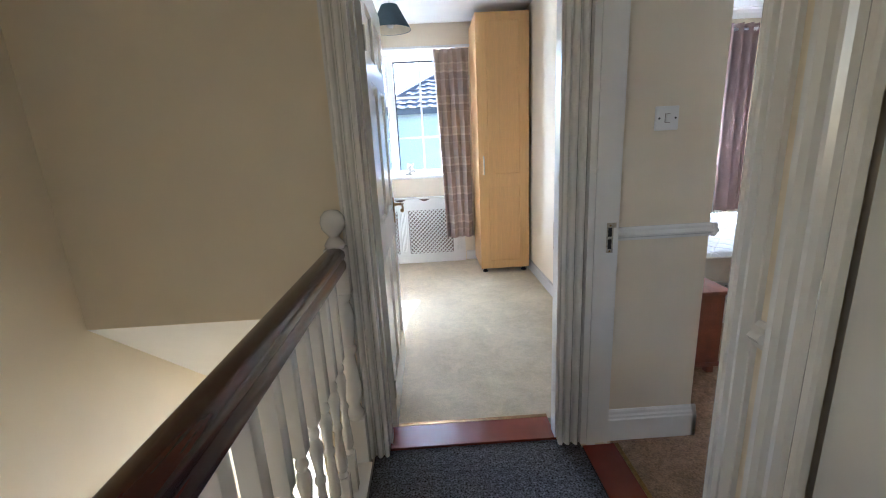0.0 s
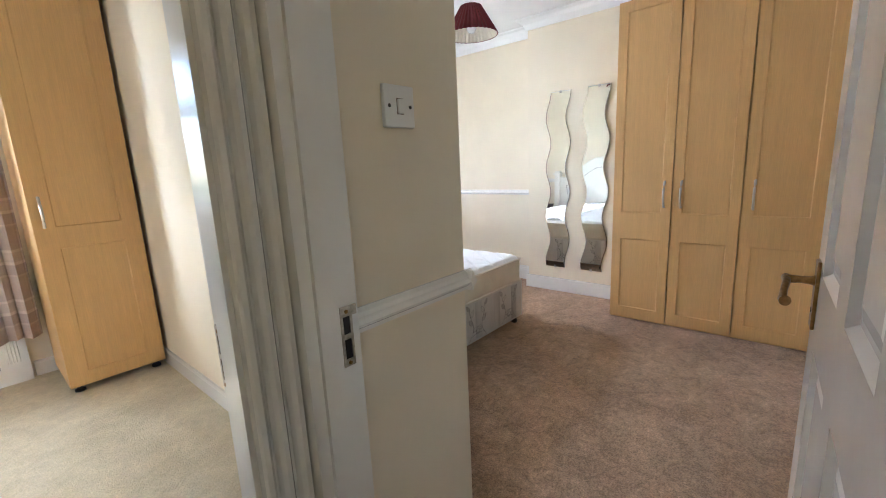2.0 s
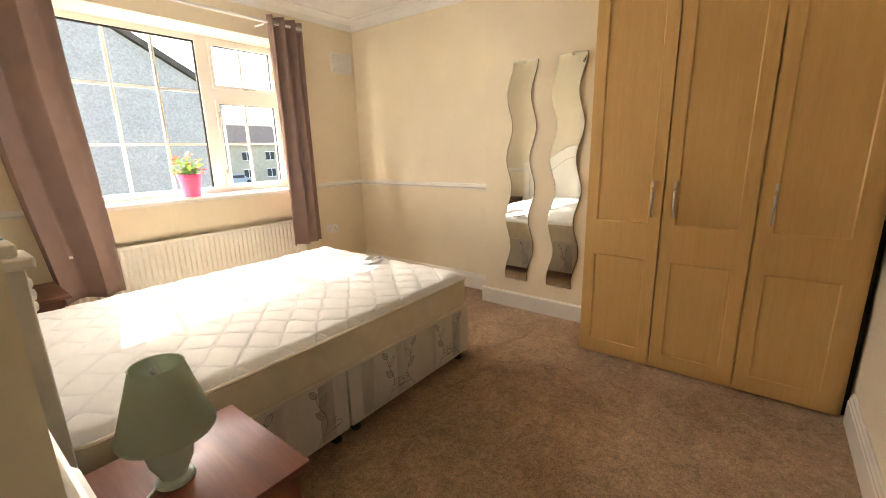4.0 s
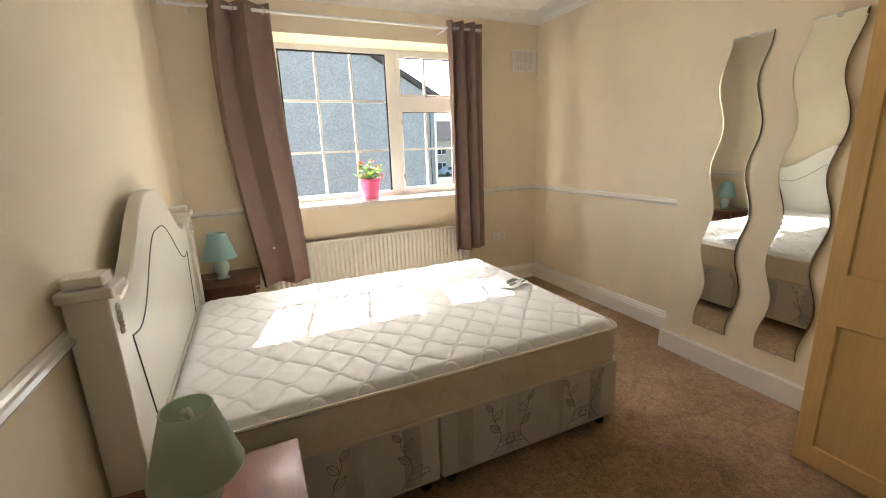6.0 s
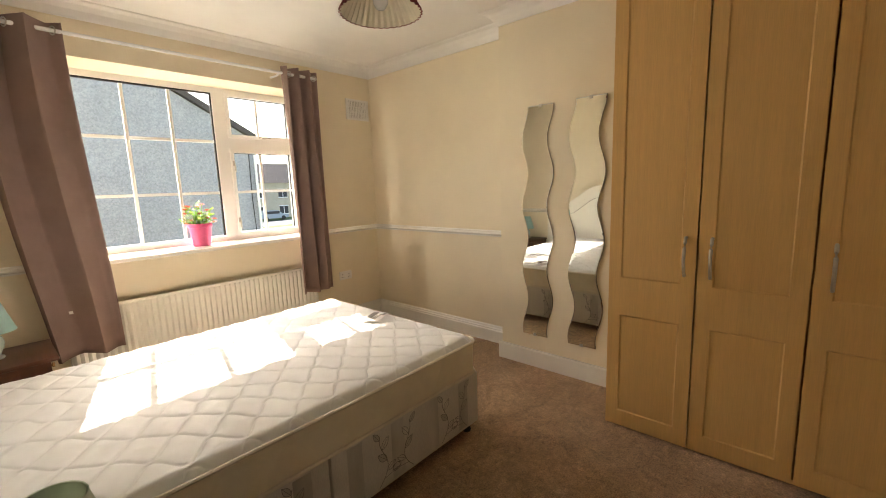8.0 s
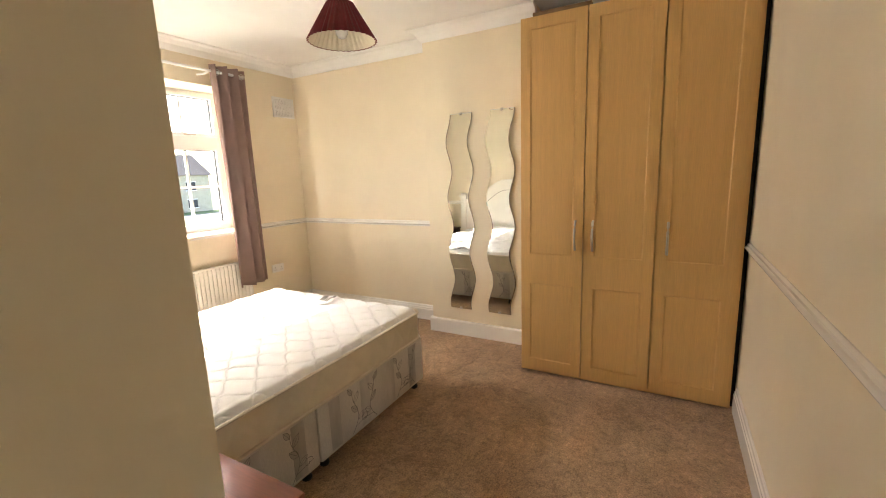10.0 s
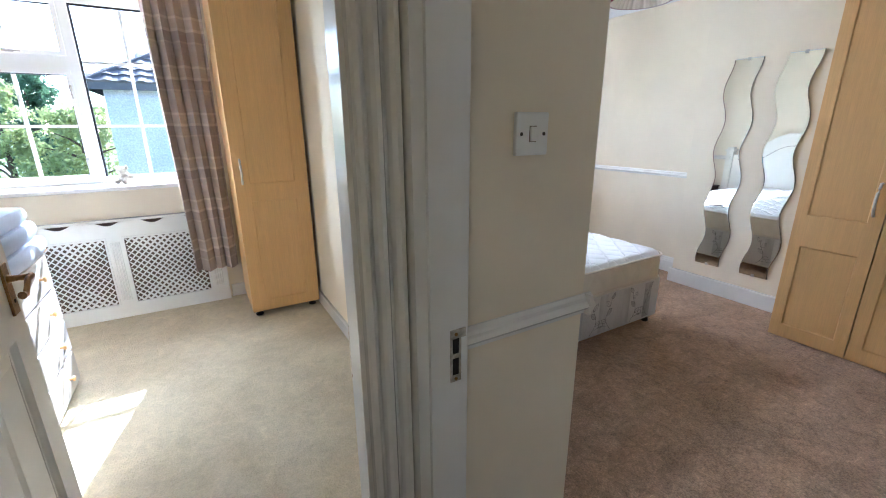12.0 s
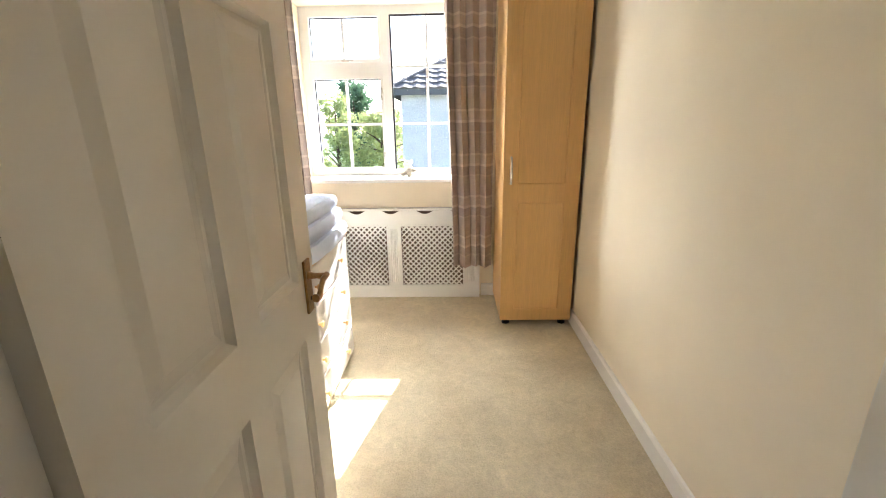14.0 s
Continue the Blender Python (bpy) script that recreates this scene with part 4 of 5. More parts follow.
for i, (p, n_) in enumerate(loop):
    run += (p - loop[i - 1][0]).length if i else 0.0
    col = []
    for j in range(NV + 1):
        q = j / NV
        sag_ = 0.004 * math.sin(run * 7.0 + 2.0 * q) * math.sin(math.pi * q)
        stitch = min(abs((run / 0.21 + sg * 0.55 * q + 0.06 * math.sin(run * 9)) % 1.0 - 0.5) for sg in (1, -1)) * 0.21
        o = 0.002 + 0.006 * math.sin(math.pi * q) ** 0.8 + sag_ - 0.0035 * math.exp(-(stitch / 0.007) ** 2) * math.sin(math.pi * q)
        col.append(bm.verts.new((p.x + n_.x * o, p.y + n_.y * o, MZ0 + 0.004 + (MZ1 - 0.026 - MZ0 - 0.004) * q)))
    rings.append(col)
for i in range(len(rings)):
    a, b = rings[i], rings[(i + 1) % len(rings)]
    for j in range(NV):
        bm.faces.new((a[j], b[j], b[j + 1], a[j + 1]))
bm.faces.new([r[0] for r in rings])
part("border", bm, M_BORDER, mt, "cream stitched border fabric", True)
for z in (MZ0 + 0.006, MZ1 - 0.023):
    ring = [(p.x, p.y, z + 0.0015 * math.sin(k * 0.23)) for k, (p, n_) in enumerate(mattress_loop(0.008, 0.05))]
    part("piping", tube(bmesh.new(), ring + [ring[0]], 0.0075, 6), M_PIPING, mt, "cream piped edge", True)
lb = thing("mattress_label", "white cloth label with grey print on the mattress", "label", (3.80, 4.66, 0.5765), turn=25)
bm = bmesh.new()
box(bm, -0.085, -0.055, -0.001, 0.085, 0.055, 0.0015)
part("cloth", bm, M_MATTRESS, lb)
part("print", boxes((-0.078, 0.008, 0.0015, 0.078, 0.048, 0.0028), (-0.07, -0.008, 0.0015, 0.02, 0.0, 0.0028), (-0.07, -0.022, 0.0015, 0.05, -0.015, 0.0028), (0.03, -0.045, 0.0015, 0.075, -0.028, 0.0028)), M_MOTIF, lb, "dark grey printed block and bars")

# headboard: posts, shaped panel, incised line
hb = thing("headboard", "cream lacquered wooden headboard with arched top and square posts", "headboard")


def ogee(y, y0, y1, zl, zh):
    """Flat shoulder, S-curve up to a round crown."""
    t = abs((y - (y0 + y1) / 2) / ((y1 - y0) / 2))
    if t < 0.08:
        return zh
    w = min(1.0, max(0.0, (t - 0.08) / 0.80))
    return zl + (zh - zl) * (0.5 + 0.5 * math.cos(math.pi * w)) if t < 0.88 else zl + 0.012 * (t - 0.88) / 0.12


HY0, HY1 = 3.96, 5.40
bm = bmesh.new()
n = 48
front, back = [], []
for k in range(n + 1):
    y = HY0 + (HY1 - HY0) * k / n
    z = ogee(y, HY0, HY1, 1.005, 1.262)
    front.append((bm.verts.new((2.058, y, 0.15)), bm.verts.new((2.058, y, z - 0.006)), bm.verts.new((2.052, y, z))))
    back.append((bm.verts.new((2.015, y, 0.15)), bm.verts.new((2.015, y, z))))
for k in range(n):
    for i in range(2):
        bm.faces.new((front[k][i], front[k + 1][i], front[k + 1][i + 1], front[k][i + 1]))
    bm.faces.new((front[k][2], front[k + 1][2], back[k + 1][1], back[k][1]))
    bm.faces.new((back[k][1], back[k + 1][1], back[k + 1][0], back[k][0]))
    bm.faces.new((back[k][0], back[k + 1][0], front[k + 1][0], front[k][0]))
part("panel", bm, M_HEAD, hb, "", True)
pts = [(2.0585, 4.15, 0.5), (2.0585, 4.09, 0.78), (2.0585, 4.07, 0.865)]
for k in range(31):
    y = 4.07 + (5.29 - 4.07) * k / 30
    pts.append((2.0585, y, ogee(y, 4.07, 5.29, 0.865, 1.105)))
pts += [(2.0585, 5.29, 0.865), (2.0585, 5.27, 0.78), (2.0585, 5.21, 0.5)]
part("incised_line", tube(bmesh.new(), pts, 0.0028, 6), M_GROOVE, hb, "thin dark incised outline")
for y in (3.915, 5.445):
    post = part("post", box(bmesh.new(), 1.985, y - 0.045, 0.0, 2.08, y + 0.045, 1.055, 0.004), M_HEAD, hb)
    bm = bmesh.new()
    box(bm, 1.978, y - 0.060, 1.055, 2.097, y + 0.060, 1.083, 0.006), box(bm, 1.992, y - 0.042, 1.083, 2.075, y + 0.042, 1.112, 0.005)
    ob = new("cap", mesh_of("cap", bm, M_HEAD))
    ob.parent = post
    bm = bmesh.new()
    for dz in (-0.028, 0.028):
        lathe(bm, [(0.0, 0.012), (0.010, 0.010), (0.015, 0.004), (0.015, 0.0)], 10, (0, dz, 0))
    lathe(bm, [(0.0, 0.014), (0.012, 0.011), (0.018, 0.003), (0.018, 0.0)], 10)
    ob = new("rosette", mesh_of("rosette", bm, M_HEAD, True))
    ob.parent, ob.matrix_basis = post, pose(2.079, y, 0.985, 90, 0, 90)


# ---- bedside tables and lamps ----
def bedside_table(at, w, d, h, material, label):
    """Stands against the headboard wall: d along x, w along y."""
    t = thing("bedside_table", label, "bedside table", at, "bedside tables")
    part("tabletop", box(bmesh.new(), 0, -w / 2 - 0.01, h - 0.022, d, w / 2 + 0.01, h, 0.006), material, t, "", True)
    for y in (-w / 2, w / 2 - 0.02):
        part("side_panel", boxes((0.01, y, 0.07, d - 0.035, y + 0.02, h - 0.0225)), material, t)
    part("back_panel", boxes((0.01, -w / 2 + 0.0205, 0.07, 0.02, w / 2 - 0.0205, h - 0.0225)), material, t)
    part("plinth", box(bmesh.new(), 0.01, -w / 2 - 0.008, 0.045, d - 0.02, w / 2 + 0.008, 0.069, 0.006), material, t)
    part("drawer", box(bmesh.new(), d - 0.06, -w / 2 + 0.022, h - 0.17, d - 0.036, w / 2 - 0.022, h - 0.03, 0.004), material, t)
    part("door", box(bmesh.new(), d - 0.06, -w / 2 + 0.022, 0.08, d - 0.036, w / 2 - 0.022, h - 0.18, 0.004), material, t)
    for z in (h - 0.10, h - 0.26):
        part("knob", lathe(bmesh.new(), [(0.006, 0), (0.006, 0.012), (0.014, 0.018), (0.012, 0.026), (0.0, 0.028)], 12), M_BRASS, t, "small brass knob", True).matrix_basis = pose(d - 0.036, 0, z, 90, 0, 90)
    for x in (0.04, d - 0.07):
        for y in (-w / 2 + 0.025, w / 2 - 0.025):
            part("foot", box(bmesh.new(), x - 0.02, y - 0.02, 0, x + 0.02, y + 0.02, 0.046, 0.004), material, t)
    return t


bedside_table((1.985, 3.685, 0), 0.41, 0.483, 0.50, M_REDWOOD, "reddish mahogany bedside table beside the bed")
bedside_table((1.985, 5.755, 0), 0.40, 0.42, 0.565, M_DARKWOOD, "dark mahogany bedside table by the window wall")


def table_lamp(at, shade_mat, label, tilt):
    t = thing("table_lamp", label, "table lamp", at, "bedside lamps")
    part("base", lathe(bmesh.new(), [(0.042, 0), (0.045, 0.004), (0.042, 0.012), (0.030, 0.018), (0.034, 0.030), (0.048, 0.060), (0.052, 0.085), (0.046, 0.110), (0.030, 0.128), (0.024, 0.135), (0.027, 0.142), (0.020, 0.146), (0.0, 0.147)], 24), M_CERAMIC, t, "glazed ceramic vase base", True)
    part("lamp_holder", lathe(bmesh.new(), [(0.013, 0.147), (0.013, 0.190), (0.016, 0.192), (0.016, 0.2), (0.0, 0.2)], 12), M_PLASTIC, t, "white lamp holder", True)
    bm = bmesh.new()
    for dx, dy in ((-0.009, 0), (0.009, 0.004)):
        tube(bm, [(dx, dy, 0.2), (dx, dy, 0.285), (dx * 0.6, dy, 0.302), (0, dy, 0.306)], 0.0075, 8)
    part("bulb", bm, M_BULB, t, "white energy-saving bulb, off", True)
    sh = part("shade", shell(bmesh.new(), 0.105, 0.145, 0.056, 0.315, 40), shade_mat, t, "tapered fabric shade", True)
    sh.matrix_basis = pose(0, 0, 0, tilt, tilt * 0.6, 0)
    for rr, zz in ((0.105, 0.146), (0.056, 0.315)):
        bm = tube(bmesh.new(), [(rr * math.cos(a), rr * math.sin(a), zz) for a in [2 * math.pi * k / 32 for k in range(33)]], 0.0022, 5)
        ob = new("trim_ring", mesh_of("trim_ring", bm, shade_mat, True))
        ob.parent = sh
    part("cable", tube(bmesh.new(), [(-0.04, 0.0, 0.006), (-0.07, -0.02, 0.004), (-0.10, 0.0, 0.004), (-0.115, 0.02, 0.004)], 0.003, 6), M_PLASTIC, t, "white cable", True)
    return t


table_lamp((2.225, 3.69, 0.50), M_SHADE, "small lamp with pale sage tapered shade, switched off", 1.5)
table_lamp((2.175, 5.775, 0.565), M_SHADE_AQUA, "small lamp with aqua tapered shade, switched off", 0)


# ---- radiator ----
ra = thing("radiator", "cream ribbed panel radiator under the window", "radiator")
bm = bmesh.new()
x0, x1 = 2.50, 4.28
nr = 46
xs = [x0 + (x1 - x0) * k / (nr * 4) for k in range(nr * 4 + 1)]
prof = (0.0, 0.010, 0.016, 0.010)
rows = []
for z, k in ((0.13, 0.3), (0.15, 1.0), (0.635, 1.0), (0.655, 0.3)):
    rows.append([bm.verts.new((x, 6.115 - prof[i % 4] * k, z)) for i, x in enumerate(xs)])
for a, b in zip(rows, rows[1:]):
    for i in range(len(xs) - 1):
        bm.faces.new((a[i], a[i + 1], b[i + 1], b[i]))
part("front_panel", bm, M_RAD, ra, "", True)
part("casing", boxes((x0 - 0.004, 6.118, 0.12, x1 + 0.004, 6.165, 0.667), (x0 - 0.004, 6.100, 0.657, x1 + 0.004, 6.118, 0.675), (x0 - 0.004, 6.104, 0.12, x1 + 0.004, 6.118, 0.128)), M_RAD, ra)
for x in (2.62, 4.16):
    part("bracket", boxes((x - 0.02, 6.165, 0.2, x + 0.02, FY, 0.55)), M_RAD, ra)
part("pipe", tube(bmesh.new(), [(4.31, 6.14, 0.0), (4.31, 6.14, 0.16), (4.285, 6.14, 0.16)], 0.008, 8), M_RAD, ra, "", True)


# ---- curtains ----
def curtain(name, top, bottom, zt, zb, y, folds, depth, material, label, group, sway=0.0, width=1.0, pleat=False, seed=1):
    """A folded cloth from the span top=(x0, x1) to bottom=(x0, x1); uv holds cloth metres."""
    rnd = random.Random(seed)
    ph = [rnd.uniform(-0.5, 0.5) for _ in range(12)]
    th = thing(name, label, "curtain", (0, 0, 0), group)
    bm = bmesh.new()
    uvl = bm.loops.layers.uv.new("UVMap")
    nu, nv = folds * 14, 36
    grid = []
    for j in range(nv + 1):
        t = j / nv
        e = t * t * (3 - 2 * t)
        row = []
        for i in range(nu + 1):
            s = i / nu
            xa = top[0] + (top[1] - top[0]) * s
            xb = bottom[0] + (bottom[1] - bottom[0]) * s
            q = 2 * math.pi * folds * s + 0.5 * math.sin(3 * s + 2.2 * t + ph[0]) + 0.6 * t * math.sin(2 * math.pi * s * 1.5 + ph[1])
            amp = depth * (0.45 + 0.55 * min(1, t * 6)) if pleat else depth * (1 - 0.1 * t)
            amp *= 1 + 0.25 * math.sin(5 * s + ph[2] + t)
            x = xa + (xb - xa) * e + sway * (1 - s) * math.sin(math.pi * t) + 0.35 * amp * math.sin(2 * q) * 0.5
            row.append((bm.verts.new((x, y - amp * math.sin(q) - (0.02 * t if not pleat else 0.012 * math.sin(3 * t)), zt + (zb - zt) * t + 0.006 * math.sin(q * 0.5 + ph[3]) * t)), (s * width, (zt - zb) * t)))
        grid.append(row)
    for j in range(nv):
        for i in range(nu):
            q = [grid[j][i], grid[j][i + 1], grid[j + 1][i + 1], grid[j + 1][i]]
            f = bm.faces.new([p[0] for p in q])
            for lp, p in zip(f.loops, q):
                lp[uvl].uv = p[1]
    ob = part("cloth", bm, material, th, "", True)
    so_ = ob.modifiers.new("thickness", "SOLIDIFY")
    so_.thickness = 0.002
    return th


curtain("curtain", (2.32, 2.70), (2.42, 2.78), 2.405, 0.385, 6.06, 2, 0.06, M_CURTAIN, "mauve-brown eyelet curtain pulled aside, skewed hem", "bedroom curtains", -0.06, 0.9, seed=3)
curtain("curtain", (4.075, 4.405), (4.08, 4.425), 2.41, 0.445, 6.06, 3, 0.045, M_CURTAIN, "mauve-brown eyelet curtain hanging straight by the radiator", "bedroom curtains", 0.0, 0.9, seed=8)
rod = thing("curtain_rod", "white curtain pole with a ball finial above the bedroom window", "curtain rod")
part("pole", tube(bmesh.new(), [(2.09, 6.06, 2.355), (4.40, 6.06, 2.355)], 0.012, 12), M_UPVC, rod, "", True)
for x, sgn in ((2.09, -1),):
    part("finial", lathe(bmesh.new(), [(0.014, 0), (0.016, 0.01), (0.012, 0.016), (0.020, 0.03), (0.022, 0.04), (0.016, 0.055), (0, 0.06)], 14), M_UPVC, rod, "", True).matrix_basis = pose(x, 6.06, 2.355, 0, 90 * sgn, 0)
for x in (2.20, 4.05):
    part("bracket", tube(bmesh.new(), [(x, FY, 2.34), (x, 6.10, 2.335), (x, 6.06, 2.342)], 0.008, 8), M_UPVC, rod, "", True)
for x in (2.37, 2.46, 2.56, 2.66, 4.14, 4.22, 4.30, 4.375):
    bm = tube(bmesh.new(), [(0, 0.023 * math.cos(a), 0.023 * math.sin(a)) for a in [2 * math.pi * k / 16 for k in range(17)]], 0.004, 6)
    part("eyelet", bm, M_NICKEL, rod, "metal eyelet ring", True).matrix_basis = pose(x, 6.06, 2.355, 0, 0, 25)


# ---- plant on the sill ----
pl = thing("potted_plant", "pink plastic pot with red flowering plant on the sill", "plant pot", (3.42, 6.38, 0.958))
pl.scale = (1.08, 1.08, 1.2)
part("pot", lathe(bmesh.new(), [(0.058, 0), (0.060, 0.004), (0.076, 0.125), (0.082, 0.127), (0.083, 0.150), (0.079, 0.152), (0.076, 0.140), (0.0, 0.138)], 28), M_PINK, pl, "", True)
part("soil", lathe(bmesh.new(), [(0.074, 0.136), (0.06, 0.143), (0.0, 0.146)], 16), M_SOIL, pl)
random.seed(11)
bl, bs_, blooms = bmesh.new(), bmesh.new(), []
for k in range(34):
    a, r = random.uniform(0, 6.283), random.uniform(0.01, 0.125)
    h = random.uniform(0.20, 0.31) - r * 0.5
    tip = Vector((r * math.cos(a), r * math.sin(a), h))
    tube(bs_, [(tip.x * 0.3, tip.y * 0.3, 0.14), (tip.x * 0.7, tip.y * 0.7, 0.14 + (h - 0.14) * 0.6), tip], 0.0018, 5)
    for q in range(6):
        t = random.uniform(0.25, 0.95)
        c = Vector((tip.x * t, tip.y * t, 0.14 + (h - 0.14) * t))
        b = random.uniform(0, 6.283)
        d, ln = Vector((math.cos(b), math.sin(b), random.uniform(-0.2, 0.8))).normalized(), random.uniform(0.03, 0.06)
        sd_ = d.cross(Vector((0, 0, 1))).normalized() * ln * 0.28
        vs = [bl.verts.new(p) for p in (c, c + d * ln * 0.5 + sd_, c + d * ln, c + d * ln * 0.5 - sd_)]
        bl.faces.new(vs)
    if k < 13:
        blooms.append(tip)
part("stems", bs_, M_LEAF, pl), part("leaves", bl, M_LEAF, pl)
bm = bmesh.new()
for ring, rad, lift in ((9, 0.030, 0.25), (7, 0.020, 0.9)):
    for q in range(ring):
        b = 6.283 * q / ring + lift
        d = Vector((math.cos(b), math.sin(b), lift)).normalized()
        sd_ = d.cross(Vector((0, 0, 1))).normalized() * 0.009
        bm.faces.new([bm.verts.new(p) for p in (Vector((0, 0, 0)), d * rad * 0.5 + sd_, d * rad, d * rad * 0.5 - sd_)])
bloom = mesh_of("flower", bm, M_PETAL)
for tip in blooms:
    ob = new("flower", bloom)
    ob.parent, ob.location, ob["label"] = pl, tip, "small red flower"


# ---- mirrors ----
def wave_mirror(y, label, lean=0.0):
    t = thing("wall_mirror", label, "mirror", (4.884, y, 0.245), "wavy wall mirrors")
    t.matrix_basis = pose(4.884, y, 0.245, 0, -lean, 0)
    hgt, hw, amp = 1.655, 0.098, 0.024
    n = 60
    bm, be = bmesh.new(), bmesh.new()
    cols = []
    for k in range(n + 1):
        s = k / n
        o = -amp * math.cos(2 * math.pi * 3.6 * s)
        z = hgt * (1 - s)
        cols.append((z, o))
    rows = []
    for z, o in cols:
        zi = min(max(z, 0.006), hgt - 0.006)
        rows.append([bm.verts.new((-0.0095, o - hw + 0.006, zi)), bm.verts.new((-0.0095, o + hw - 0.006, zi))])
    for a, b in zip(rows, rows[1:]):
        bm.faces.new((a[0], a[1], b[1], b[0]))
    part("glass", bm, M_MIRROR, t, "silvered mirror glass")
    L1 = [(o - hw, z) for z, o in cols] + [(o + hw, z) for z, o in reversed(cols)]
    L2 = [(o - hw + 0.006, min(max(z, 0.006), hgt - 0.006)) for z, o in cols] + [(o + hw - 0.006, min(max(z, 0.006), hgt - 0.006)) for z, o in reversed(cols)]
    a = [be.verts.new((0, p[0], p[1])) for p in L1]
    b = [be.verts.new((-0.0089, p[0], p[1])) for p in L1]
    c = [be.verts.new((-0.0095, p[0], p[1])) for p in L2]
    m_ = len(a)
    bs = bmesh.new()
    a2, b2 = [bs.verts.new(v.co) for v in a], [bs.verts.new(v.co) for v in b]
    for k in range(m_):
        j = (k + 1) % m_
        be.faces.new((b[k], b[j], c[j], c[k])), bs.faces.new((a2[k], a2[j], b2[j], b2[k]))
    bmesh.ops.delete(be, geom=a, context="VERTS")
    # dark colour holds both the glass edge and its shadow on the wall
    part("ground_edge", bs, M_GLASS_EDGE, t, "ground glass edge, darkened for the shadow beside it")
    part("bevelled_edge", be, M_MIRROR, t, "bevelled mirror edge")
    for z in (0.006, hgt - 0.006):
        o = -amp * math.cos(2 * math.pi * 3.6 * (1 - z / hgt))
        part("clip", box(bmesh.new(), -0.010, o - 0.012, z - 0.012, 0, o + 0.012, z + 0.012, 0.002), M_NICKEL, t, "small chrome clip")
    return t


wave_mirror(4.115, "tall frameless mirror with wavy edges on the chimney breast")
wave_mirror(3.755, "tall frameless mirror with wavy edges beside the wardrobe", 0.5)


# ---- wardrobes ----
def bow_handle(door, p, out, along=(0, 0, 1), ln=0.17):
    p, out, along = Vector(p), Vector(out), Vector(along)
    pts = [p - along * ln / 2, p - along * ln / 2 + out * 0.012]
    for k in range(9):
        t = k / 8
        pts.append(p + along * ln * (t - 0.5) * 0.96 + out * (0.014 + 0.024 * math.sin(math.pi * t)))
    pts += [p + along * ln / 2 + out * 0.012, p + along * ln / 2]
    ob = new("handle", mesh_of("handle", tube(bmesh.new(), pts, 0.0075, 8), M_NICKEL, True))
    ob.parent = door
    ob["label"] = "brushed metal bow handle"


def shaker_door(parent, c, ux, out, w, h, z0, split, rail=0.062, label=""):
    """Beech door with an upper and a lower recessed panel; c is its left bottom corner seen from the front."""
    ux, out = Vector(ux), Vector(out)
    bm = bmesh.new()

    def bar(u0, u1, za, zb, d0, d1):
        q = []
        for d in (d0, d1):
            for u, z in ((u0, za), (u1, za), (u1, zb), (u0, zb)):
                q.append(bm.verts.new(Vector(c) + ux * u + out * d + Vector((0, 0, z))))
        for f in ((0, 1, 2, 3), (7, 6, 5, 4), (0, 4, 5, 1), (1, 5, 6, 2), (2, 6, 7, 3), (3, 7, 4, 0)):
            bm.faces.new([q[k] for k in f])

    lo0, lo1, up0, up1 = split
    us, zz = (0, rail, w - rail, w), (z0, lo0, lo1, up0, up1, h)
    P = {(i, j, k): bm.verts.new(Vector(c) + ux * u_ + out * (0.018 * k) + Vector((0, 0, z_))) for i, u_ in enumerate(us) for j, z_ in enumerate(zz) for k in (0, 1)}
    cells = {(i, j) for i in range(3) for j in range(5) if not (i == 1 and j in (1, 3))}
    for i, j in cells:
        for k in (0, 1):
            bm.faces.new([P[q] for q in ((i, j, k), (i + 1, j, k), (i + 1, j + 1, k), (i, j + 1, k))])
        for (di, dj), (p_, q_) in (((-1, 0), ((i, j), (i, j + 1))), ((1, 0), ((i + 1, j), (i + 1, j + 1))), ((0, -1), ((i, j), (i + 1, j))), ((0, 1), ((i, j + 1), (i + 1, j + 1)))):
            if (i + di, j + dj) not in cells:
                bm.faces.new((P[(*p_, 0)], P[(*q_, 0)], P[(*q_, 1)], P[(*p_, 1)]))
    d = part("door", bm, M_BEECH, parent, label)
    for a, b in ((lo0, lo1), (up0, up1)):
        bm = bmesh.new()
        bar(rail, w - rail, a, b, 0.002, 0.0123)
        q0 = [bm.verts.new(Vector(c) + ux * u + out * 0.0178 + Vector((0, 0, z))) for u, z in ((rail, a), (w - rail, a), (w - rail, b), (rail, b))]
        q1 = [bm.verts.new(Vector(c) + ux * u + out * 0.0125 + Vector((0, 0, z))) for u, z in ((rail + 0.006, a + 0.006), (w - rail - 0.006, a + 0.006), (w - rail - 0.006, b - 0.006), (rail + 0.006, b - 0.006))]
        for k in range(4):
            bm.faces.new((q0[k], q0[(k + 1) % 4], q1[(k + 1) % 4], q1[k]))
        ob = new("panel", mesh_of("panel", bm, M_BEECH))
        ob.parent = d
    return d


wd = thing("wardrobe", "tall beech laminate wardrobe with three shaker doors", "wardrobe")
WF = 4.474
part("side_panel", boxes((WF + 0.004, 2.188, 0.0, 5.10, 2.228, 2.355)), M_BEECH, wd)
part("side_panel", boxes((WF + 0.004, 3.434, 0.0, 5.10, 3.452, 2.355)), M_BEECH, wd)
part("top_panel", boxes((WF + 0.004, 2.228, 2.335, 5.10, 3.434, 2.355)), M_BEECH, wd)
part("bottom_panel", boxes((WF + 0.004, 2.228, 0.0, 5.10, 3.434, 0.02)), M_BEECH, wd)
part("back_panel", boxes((5.085, 2.228, 0.02, 5.10, 3.434, 2.335)), M_BEECH, wd)
